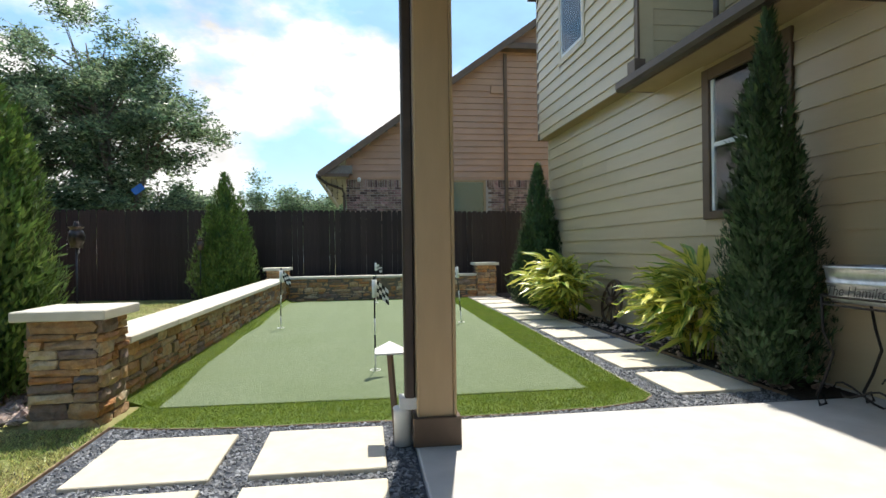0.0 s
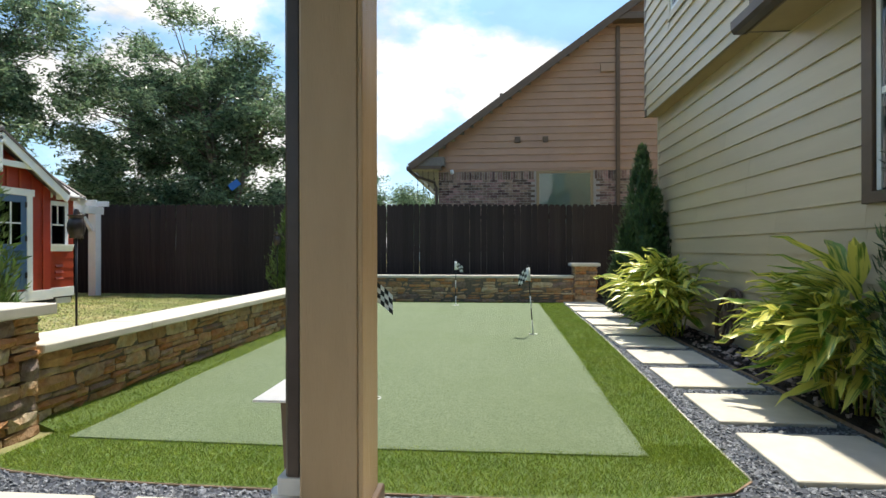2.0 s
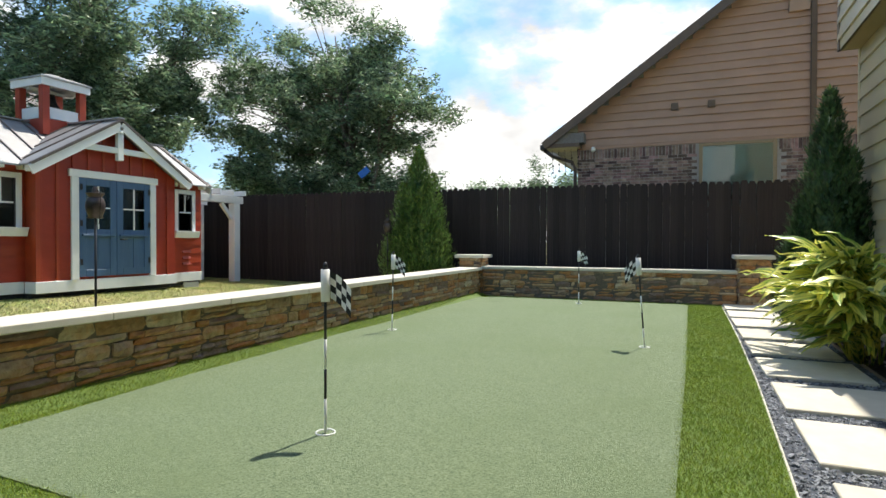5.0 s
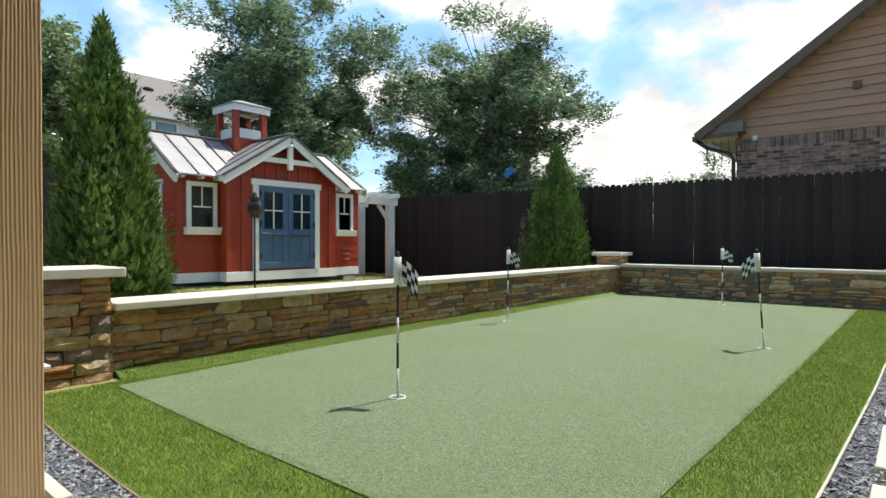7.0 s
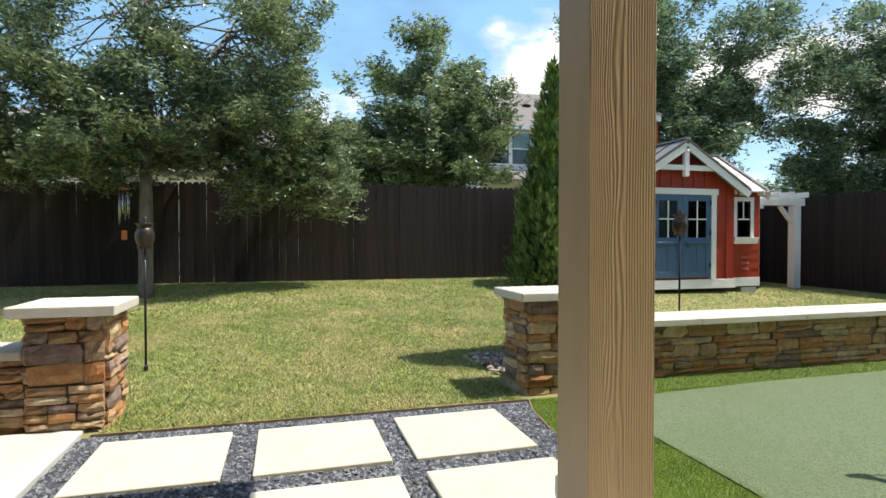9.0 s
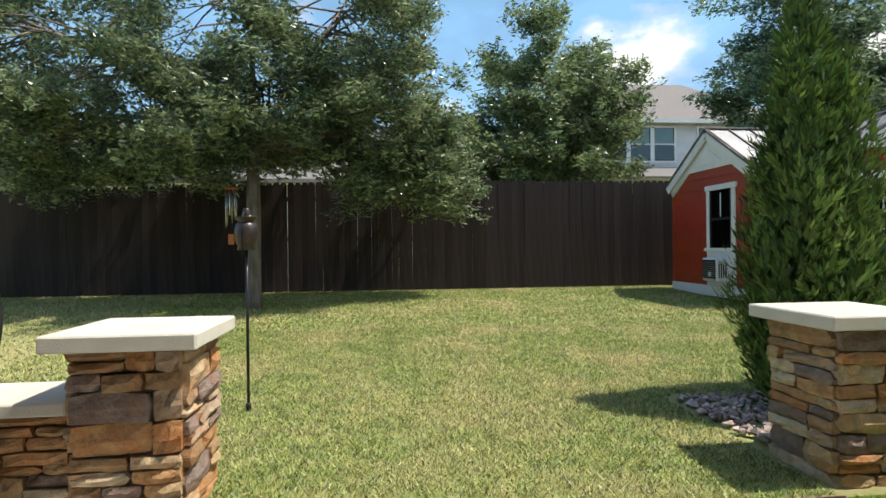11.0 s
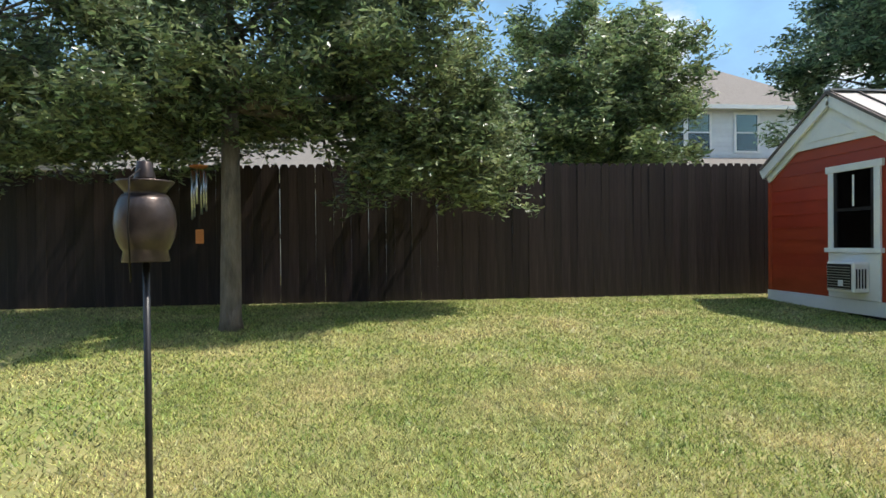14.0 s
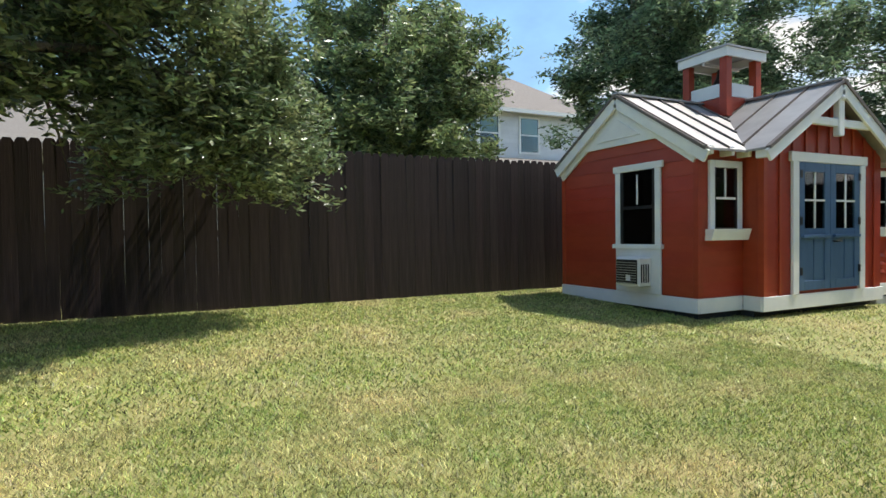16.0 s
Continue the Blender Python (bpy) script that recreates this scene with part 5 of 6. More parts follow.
def conifer(name, label, base, height, radius, n, seed, material, ragged=0.12):
    """An upright evergreen of many small rising sprays round a dark core for inner shade."""
    rnd = np.random.RandomState(seed)
    t = root(name, base, label, "evergreen shrub")
    bx, by, bz = base
    part("trunk", tube([(bx, by, bz - 0.05), (bx, by, bz + height * 0.5), (bx, by, bz + height * 0.9)], [0.05, 0.03, 0.008], 7), BARK, t)
    h = rnd.beta(1.1, 1.5, n)
    ang = rnd.uniform(0, 6.2832, n)
    k = 7
    sa = rnd.uniform(0, 6.2832, k)
    sx = np.concatenate([[0], radius * 0.42 * np.cos(sa)])
    sy = np.concatenate([[0], radius * 0.42 * np.sin(sa)])
    sh = np.concatenate([[1], rnd.uniform(0.5, 0.88, k)])
    sr = np.concatenate([[0.8], rnd.uniform(0.48, 0.66, k)])
    spire = np.where(rnd.uniform(size=n) < 0.36, 0, rnd.randint(1, k + 1, n))
    prof = np.where(h < 0.22, 0.66 + 0.34 * (h / 0.22), np.clip((1 - h) / 0.78, 0, 1) ** 0.8)
    lobe = 1 + ragged * np.sin(ang * 5 + h * 17 + seed) + ragged * 0.8 * np.sin(ang * 9 - h * 31)
    rr = radius * sr[spire] * prof * lobe * rnd.uniform(0.45, 1.03, n) ** 0.5 + 0.012
    p = np.stack([bx + sx[spire] + rr * np.cos(ang), by + sy[spire] + rr * np.sin(ang), bz + 0.06 + h * sh[spire] * (height - 0.1)], axis=1)
    out = np.stack([np.cos(ang), np.sin(ang), np.zeros(n)], axis=1)
    d = out * rnd.uniform(0.15, 0.75, (n, 1)) + np.array([0, 0, 1.0]) + rnd.normal(size=(n, 3)) * 0.3
    d /= np.linalg.norm(d, axis=1)[:, None]
    V, F = [], []
    side = np.cross(d, out + rnd.normal(size=(n, 3)) * 0.5)
    side /= np.linalg.norm(side, axis=1)[:, None] + 1e-9
    L = rnd.uniform(0.05, 0.13, (n, 1)) * (0.7 + 0.5 * radius)
    blades = []
    for k, (sp, ln) in enumerate([(0.0, 1.0), (0.55, 0.7), (-0.55, 0.7)]):
        dd = d + side * sp
        dd /= np.linalg.norm(dd, axis=1)[:, None]
        w = np.cross(dd, out + 0.01)
        w /= np.linalg.norm(w, axis=1)[:, None] + 1e-9
        ll = L * ln
        wd = ll * 0.12
        blades.append(np.stack([p, p + dd * ll * 0.5 + w * wd, p + dd * ll, p + dd * ll * 0.5 - w * wd], axis=1))
    q = np.stack(blades, axis=1).reshape(-1, 3)
    f = np.arange(len(q)).reshape(-1, 4)
    me = bpy.data.meshes.new("foliage")
    me.from_pydata(q.tolist(), [], f.tolist())
    link_mesh("foliage", me, material, t, "dense upright scaly green sprays")
    # solid dark core: the shade deep between the sprays, put into colour
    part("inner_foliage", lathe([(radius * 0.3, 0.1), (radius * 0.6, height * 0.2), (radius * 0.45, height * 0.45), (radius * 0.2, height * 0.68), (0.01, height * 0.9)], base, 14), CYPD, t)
    return t


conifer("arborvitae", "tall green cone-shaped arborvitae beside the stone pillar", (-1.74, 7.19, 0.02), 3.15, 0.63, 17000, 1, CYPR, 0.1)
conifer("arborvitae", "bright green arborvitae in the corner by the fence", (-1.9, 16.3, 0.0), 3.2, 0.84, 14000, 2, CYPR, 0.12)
conifer("cypress", "narrow dark cypress at the corner of the house", (5.1, 13.5, 0.0), 3.05, 0.6, 14000, 3, CYPD, 0.16)
conifer("cypress", "ragged dark cypress against the house window", (5.04, 6.5, 0.0), 3.35, 0.44, 13000, 4, CYPD, 0.24)


# ---- shell ginger ----
def ginger_leaf(seed):
    rnd = random.Random(seed)
    bm = bmesh.new()
    n, L, W = 9, 0.5, 0.06
    rows = []
    for i in range(n):
        t = i / (n - 1)
        w = W * (1.55 * min(1.0, 4.2 * t + 0.08) * (1 - t) ** 0.62 * (0.62 + 0.25 * t) + 0.004)
        zc = 0.16 * t - (0.22 + 0.08 * rnd.random()) * t * t
        rows.append([bm.verts.new((L * t, s * w, zc + abs(s) * w * 0.38 + 0.006 * math.sin(6 * t + s))) for s in (-1, -0.5, 0, 0.5, 1)])
    for a, b in zip(rows, rows[1:]):
        for k in range(4):
            bm.faces.new((a[k], a[k + 1], b[k + 1], b[k])).smooth = True
    me = bpy.data.meshes.new("leaf")
    bm.to_mesh(me)
    bm.free()
    me.materials.append(GINGER)
    return me


LEAVES = [ginger_leaf(k) for k in range(6)]


def ginger(base, width, height, canes, seed, label, big=1.0):
    rnd = random.Random(seed)
    g = root("shell_ginger", base, label, "plant", group="variegated plants along the house wall")
    bx, by, bz = base
    for k in range(canes):
        a = rnd.gauss(math.pi, 1.25)
        lean = rnd.uniform(0.05, 0.8)
        hh = height * rnd.uniform(0.6, 1.0) * (1 - 0.35 * lean)
        s = Vector((bx + 0.12 * math.cos(a), by + 0.22 * math.sin(a), bz))
        e = Vector((bx + width * 0.42 * lean * math.cos(a), by + width * 0.62 * lean * math.sin(a), bz + hh))
        e.x = min(e.x, 5.3)
        m = s.lerp(e, 0.55) + Vector((0, 0, 0.12))
        part("stem", tube([s, m, e], [0.011, 0.009, 0.005], 5), GINGER, g)
        nl = rnd.randint(8, 11)
        for j in range(nl):
            f = 0.22 + 0.78 * j / (nl - 1)
            p = s.lerp(m, f / 0.55) if f < 0.55 else m.lerp(e, (f - 0.55) / 0.45)
            ya = a + (1.0 if j % 2 else -1.0) * rnd.uniform(0.2, 1.0)
            if p.x + 0.4 * math.cos(ya) > 5.42:
                ya = math.pi - ya
            ob = new("leaf", rnd.choice(LEAVES))
            ob.parent = g
            sc = rnd.uniform(0.8, 1.2) * big
            ob.matrix_basis = Matrix.Translation(p - Vector(base)) @ Matrix.Rotation(ya, 4, "Z") @ Matrix.Rotation(-rnd.uniform(-0.1, 0.85) * (1.2 - lean * 0.8), 4, "Y") @ Matrix.Rotation(rnd.uniform(-0.5, 0.5), 4, "X") @ Matrix.Diagonal((sc, sc, sc, 1))


ginger((5.0, 11.5, 0.0), 1.9, 1.15, 42, 3, "bushy yellow-striped variegated shell ginger by the wall")
ginger((5.17, 7.85, 0.0), 1.3, 1.08, 25, 5, "large yellow and green variegated shell ginger arching over the path", 1.12)


def wagon_wheel():
    w = root("wagon_wheel", (5.36, 10.55, 0.0), "weathered dark wooden wagon wheel leaning on the house wall", "wheel")
    tilt = Matrix.Translation((5.3, 10.55, 0.0)) @ Matrix.Rotation(radians(12), 4, "Y")
    def place(bm):
        bmesh.ops.transform(bm, matrix=tilt, verts=bm.verts)
        return bm
    R, c = 0.34, Vector((0, 0, 0.37))
    ring = [c + Vector((0, R * math.cos(k * 6.2832 / 32), R * math.sin(k * 6.2832 / 32))) for k in range(33)]
    part("rim", place(tube(ring, 0.026, 6, cap=False)), AGED, w)
    part("hub", place(tube([c + Vector((-0.09, 0, 0)), c + Vector((-0.04, 0, 0)), c + Vector((0.06, 0, 0))], [0.05, 0.08, 0.07], 12)), AGED, w)
    for k in range(10):
        a = k * 0.6283
        d = Vector((0, math.cos(a), math.sin(a)))
        part("spoke", place(tube([c + d * 0.06, c + d * 0.33], [0.02, 0.014], 6)), AGED, w)


wagon_wheel()


def tub_planter():
    t = root("tub_planter", (5.1, 5.45, 0.02), "galvanised oval tub on a scrolled black iron stand", "planter")
    cx, cy = 5.06, 5.4
    bm = bmesh.new()
    rings = []
    for z, sx, sy in [(0.82, 0.19, 0.37), (0.84, 0.2, 0.39), (0.95, 0.215, 0.405), (0.955, 0.222, 0.412), (0.97, 0.222, 0.412), (0.975, 0.215, 0.405), (1.06, 0.225, 0.42), (1.065, 0.235, 0.43), (1.085, 0.235, 0.43), (1.085, 0.22, 0.415), (0.9, 0.2, 0.39)]:
        rings.append([bm.verts.new((cx + sx * math.copysign(abs(math.cos(a)) ** 0.75, math.cos(a)), cy + sy * math.copysign(abs(math.sin(a)) ** 0.6, math.sin(a)), z)) for a in [6.2832 * k / 40 for k in range(40)]])
    for a, b in zip(rings, rings[1:]):
        for k in range(40):
            bm.faces.new((a[k], a[(k + 1) % 40], b[(k + 1) % 40], b[k])).smooth = True
    bm.faces.new(rings[0][::-1])
    bm.faces.new(rings[-1])
    part("tub", bm, GALV, t)
    cu = bpy.data.curves.new("lettering", "FONT")
    cu.body, cu.size, cu.extrude, cu.shear, cu.align_x = "The Hamilton", 0.1, 0.001, 0.25, "CENTER"
    tmp = bpy.data.objects.new("lettering", cu)
    me = bpy.data.meshes.new_from_object(tmp)
    bpy.data.objects.remove(tmp)
    me.transform(Matrix.Translation((cx - 0.222, cy, 0.875)) @ Matrix.Rotation(radians(-90), 4, "Z") @ Matrix.Rotation(radians(90), 4, "X"))
    link_mesh("lettering", me, INK, t, "dark painted lettering")
    part("handle", tube([(cx, cy + 0.42, 1.0), (cx, cy + 0.48, 1.04), (cx, cy + 0.46, 1.1), (cx, cy + 0.42, 1.07)], 0.008, 6), IRON, t)
    for z in (0.8, 0.86):
        loop = [(cx + 0.23 * math.copysign(abs(math.cos(a)) ** 0.6, math.cos(a)), cy + 0.43 * math.copysign(abs(math.sin(a)) ** 0.5, math.sin(a)), z) for a in [6.2832 * k / 32 for k in range(33)]]
        part("rail", tube(loop, 0.009, 5, cap=False), IRON, t)
    for sx in (-1, 1):
        for sy in (-1, 1):
            x, y = cx + sx * 0.2, cy + sy * 0.34
            part("leg", tube([(x, y, 0.85), (x + sx * 0.02, y - sy * 0.03, 0.6), (x, y - sy * 0.1, 0.45), (x, y - sy * 0.02, 0.25), (x, y + sy * 0.06, 0.1), (x, y + sy * 0.03, 0.03), (x, y - sy * 0.03, 0.06), (x, y, 0.12)], 0.011, 6), IRON, t)
    for sx in (-1, 1):
        pts = [(cx + sx * 0.2, cy + 0.24 * math.cos(k * 0.4) * (1 - k / 60), 0.2 + 0.05 * math.sin(k * 0.8)) for k in range(16)]
        part("scroll", tube(pts, 0.008, 5), IRON, t)


tub_planter()


# ---- putting flags ----
def pin(x, y, lean, turn, label):
    f = root("putting_flag", (x, y, 0.004), label, "golf flag", group="checkered practice pins on the putting green")
    m = Matrix.Translation((x, y, 0.0)) @ Matrix.Rotation(lean, 4, "Y") @ Matrix.Rotation(turn, 4, "Z")
    def place(bm):
        bmesh.ops.transform(bm, matrix=m, verts=bm.verts)
        return bm
    for z0, z1, mt in [(0.0, 0.2, POLEW), (0.2, 0.37, BLACKM), (0.37, 0.54, POLEW), (0.54, 0.78, BLACKM), (0.78, 0.97, BLACKM)]:
        part("pole_band", place(tube([(0, 0, z0), (0, 0, z1)], 0.0085, 8)), mt, f)
    part("knob", place(lathe([(0.012, 0.96), (0.016, 0.98), (0.008, 1.0)], (0, 0, -0.02), 8)), BLACKM, f)
    part("sleeve", place(tube([(0, 0, 0.755), (0, 0, 0.94)], 0.027, 10)), WHITEP, f, "white fabric sleeve")
    n, s = 4, 0.042
    for i in range(n):
        for j in range(n):
            u0, u1, v0, v1 = i * s, (i + 1) * s, j * s, (j + 1) * s
            def P(u, v):
                return (0.026 + u * 0.75, 0.022 * math.sin(u * 20 + v * 4), 0.935 - v * 0.95 - u * 0.5 - u * u * 0.9)
            bm = bmesh.new()
            q = [bm.verts.new(P(a, b)) for a, b in ((u0, v0), (u1, v0), (u1, v1), (u0, v1))]
            r = [bm.verts.new(Vector(P(a, b)) + Vector((0, 0.0015, 0))) for a, b in ((u0, v0), (u1, v0), (u1, v1), (u0, v1))]
            bm.faces.new(q)
            bm.faces.new(r[::-1])
            for k in range(4):
                bm.faces.new((q[k], q[(k + 1) % 4], r[(k + 1) % 4], r[k]))
            part("flag_square", place(bm), WHITEP if (i + j) % 2 else BLACKP, f)
    bm = bmesh.new()
    ring = [(x + 0.054 * math.cos(k * 6.2832 / 24), y + 0.054 * math.sin(k * 6.2832 / 24), 0.006) for k in range(25)]
    part("cup_rim", tube(ring, 0.005, 5, cap=False), WHITE, f, "white cup rim flush with the turf")
    return f


pin(1.562, 7.822, 0.0, 0.3, "black and white checkered practice flag on a banded pole")
pin(0.1, 11.34, 0.02, 0.3, "checkered practice flag near the low stone wall")
pin(1.706, 15.386, 0.0, 0.25, "checkered practice flag at the far end of the green")
pin(3.067, 11.373, -0.075, 3.0, "leaning checkered practice flag near the stepping path")


# ---- garden torches and lights ----
def torch(x, y, z, top, seed):
    t = root("garden_torch", (x, y, z), "bronze metal garden torch on a slim black pole", "garden torch", group="bronze garden torches on poles")
    part("pole", tube([(x, y, z - 0.05), (x, y, top - 0.25)], 0.011, 8), BLACKM, t)
    part("stake", tube([(x, y, z), (x, y, z + 0.06)], 0.02, 8), BLACKM, t)
    part("bowl", lathe([(0.02, -0.304), (0.064, -0.304), (0.066, -0.3), (0.061, -0.272), (0.068, -0.262), (0.08, -0.232), (0.086, -0.192), (0.082, -0.15), (0.072, -0.12), (0.062, -0.104), (0.052, -0.106), (0.058, -0.095), (0.08, -0.068), (0.081, -0.063), (0.03, -0.058)], (x, y, top), 22), TORCHM, t)
    part("snuffer", lathe([(0.031, -0.06), (0.03, -0.052), (0.021, -0.008), (0.018, -0.004), (0.002, -0.003)], (x, y, top), 14), TORCHM, t, "small snuffer cap")
    part("chain", tube([(x + 0.024, y - 0.004, top - 0.03), (x + 0.084, y - 0.008, top - 0.062), (x + 0.09, y - 0.012, top - 0.2), (x + 0.07, y - 0.014, top - 0.36)], 0.003, 5), IRON, t)


torch(-2.11, 3.15, lawn_z(-2.11, 3.15), 1.49, 1)
torch(-1.75, 8.8, lawn_z(-1.75, 8.8), 1.62, 2)
torch(-2.3, 15.6, lawn_z(-2.3, 15.6), 1.6, 3)


def post_light():
    p = root("post_light", (1.62, 5.72, -0.03), "short dark post light with pale pyramid cap", "garden light")
    part("post", beam((1.67, 5.7, -0.03), (1.63, 5.72, 0.56), 0.035, 0.035, 0.003), BROWNT, p)
    x, y, z, r = 1.63, 5.71, 0.565, 0.1
    bm = bmesh.new()
    b = [bm.verts.new((x + a * r, y + c * r, z)) for a, c in ((-1, -1), (1, -1), (1, 1), (-1, 1))]
    b2 = [bm.verts.new((x + a * r, y + c * r, z + 0.01)) for a, c in ((-1, -1), (1, -1), (1, 1), (-1, 1))]
    tp = bm.verts.new((x, y, z + 0.075))
    bm.faces.new(b[::-1])
    for k in range(4):
        bm.faces.new((b[k], b[(k + 1) % 4], b2[(k + 1) % 4], b2[k]))
        bm.faces.new((b2[k], b2[(k + 1) % 4], tp))
    part("cap", bm, PVC, p, "pale metal pyramid cap")


post_light()


def wind_chime():
    c = root("wind_chime", (-7.0, 1.78, 1.0), "silver wind chime with an orange wooden sail hung from the oak", "wind chime")
    x, y, z = -7.0, 1.78, 2.12
    part("cord", tube([(x, y, z + 0.75), (x, y, z)], 0.004, 4), BLACKP, c)
    part("top_plate", lathe([(0.09, 0), (0.1, 0.01), (0.095, 0.025)], (x, y, z), 16), WOODO, c)
    for k in range(6):
        a = k * 1.047
        part("chime_tube", tube([(x + 0.075 * math.cos(a), y + 0.075 * math.sin(a), z - 0.03), (x + 0.075 * math.cos(a), y + 0.075 * math.sin(a), z - 0.42 - 0.035 * k)], 0.014, 8), CHIME, c)
    part("cord", tube([(x, y, z), (x, y, z - 0.72)], 0.003, 4), BLACKP, c)
    part("sail", box(x - 0.006, x + 0.006, y - 0.045, y + 0.045, z - 0.86, z - 0.7, 0.005), WOODO, c)


wind_chime()


# ---- pellet grill ----
def grill():
    g = root("pellet_grill", (-0.15, 1.9, 0.02), "black barrel pellet grill with chimney and bucket", "grill")
    yN, yS, cx, cz, r = 2.4, 1.0, -0.2, 0.91, 0.34
    ring = lambda y, rr: [(cx + rr * math.cos(6.2832 * k / 32), y, cz + rr * math.sin(6.2832 * k / 32)) for k in range(32)]
    bm = bmesh.new()
    rs = [[bm.verts.new(p) for p in ring(y, rr)] for y, rr in ((yS, r), (yN, r), (yN + 0.012, r + 0.008), (yN + 0.02, r))]
    for a, b in zip(rs, rs[1:]):
        for k in range(32):
            bm.faces.new((a[k], a[(k + 1) % 32], b[(k + 1) % 32], b[k])).smooth = True
    bm.faces.new(rs[0])
    bm.faces.new(rs[-1][::-1])
    part("barrel", bm, BLACKM, g)
    bm = bmesh.new()
    rows = []
    for y in (yS + 0.02, yN - 0.03):
        rows.append([bm.verts.new((cx + (r + 0.012) * math.cos(a), y, cz + (r + 0.012) * math.sin(a))) for a in [radians(-12 + 9.2 * k) for k in range(14)]])
    for k in range(13):
        bm.faces.new((rows[0][k], rows[0][k + 1], rows[1][k + 1], rows[1][k])).smooth = True
    lid = part("lid", bm, BARREL, g, "brown enamel hinged lid")
    lid_mod = lid.modifiers.new("thickness", "SOLIDIFY")
    lid_mod.thickness = 0.008
    part("lid_handle", tube([(cx + r + 0.02, yS + 0.2, cz + 0.12), (cx + r + 0.07, yS + 0.2, cz + 0.13), (cx + r + 0.07, yN - 0.3, cz + 0.13), (cx + r + 0.02, yN - 0.3, cz + 0.12)], 0.012, 8), GALV, g)
    part("front_shelf", box(cx + r - 0.02, cx + r + 0.16, yS, yN + 0.02, cz - 0.13, cz - 0.08, 0.006), BLACKM, g)
    ch = part("chimney", tube([(-0.19, yN + 0.1, 1.03), (-0.19, yN + 0.1, 1.42)], 0.072, 20), BLACKM, g)
    part("chimney_elbow", tube([(-0.19, yN, 1.06), (-0.19, yN + 0.05, 1.065), (-0.19, yN + 0.1, 1.12)], 0.066, 14), BLACKM, g)
    part("chimney_cap", lathe([(0.115, 0.0), (0.117, 0.006), (0.01, 0.06), (0.006, 0.075)], (-0.19, yN + 0.1, 1.45), 20), BLACKM, ch)
    part("cap_stud", tube([(-0.19, yN + 0.1, 1.41), (-0.19, yN + 0.1, 1.46)], 0.01, 6), BLACKM, ch)
    for x, y in ((0.07, yN - 0.02), (-0.39, yN + 0.0), (0.07, yS + 0.1), (-0.39, yS + 0.1)):
        part("leg", box(x - 0.04, x + 0.04, y - 0.035, y + 0.035, 0.08 if y > 1.5 else 0.02, cz - 0.15, 0.004), BLACKM, g)
    for x, y in ((0.15, yN - 0.04), (-0.3, yN + 0.06)):
        w = part("wheel", tube([(x - 0.03, y, 0.115), (x + 0.03, y, 0.115)], 0.095, 24), RUBBER, g)
        part("hub", tube([(x - 0.034, y, 0.115), (x + 0.034, y, 0.115)], 0.055, 16), BLACKM, w)
        part("axle_cap", tube([(x - 0.042, y, 0.115), (x + 0.042, y, 0.115)], 0.018, 10), IRON, w)
    part("cross_brace", box(-0.45, 0.0, yN - 0.07, yN - 0.03, 0.3, 0.34), BLACKM, g)
    part("drip_spout", beam((-0.2, yN + 0.02, 0.78), (-0.16, yN + 0.12, 0.74), 0.04, 0.012), GALV, g)
    b = root("grease_bucket", (-0.16, yN + 0.13, 0.5), "small galvanised grease bucket hung on the grill spout", "bucket")
    part("pail", lathe([(0.055, 0.0), (0.058, 0.005), (0.078, 0.16), (0.083, 0.165), (0.083, 0.172), (0.075, 0.172), (0.052, 0.01)], (-0.16, yN + 0.13, 0.5), 20), GALV, b)
    part("bail", tube([(-0.16, yN + 0.05, 0.665), (-0.16, yN + 0.07, 0.74), (-0.16, yN + 0.13, 0.77), (-0.16, yN + 0.19, 0.74), (-0.16, yN + 0.21, 0.665)], 0.004, 6), GALV, b)
    for ob in (g, b):
        ob.location.y += 0.07


grill()
b = root("blue_banner", (-5.0, 19.0, 2.4), "small blue cloth caught among branches behind the fence", "cloth")
part("cloth", beam((-5.0, 18.9, 2.95), (-4.75, 18.95, 3.15), 0.02, 0.2, 0.006), BLUEF, b)


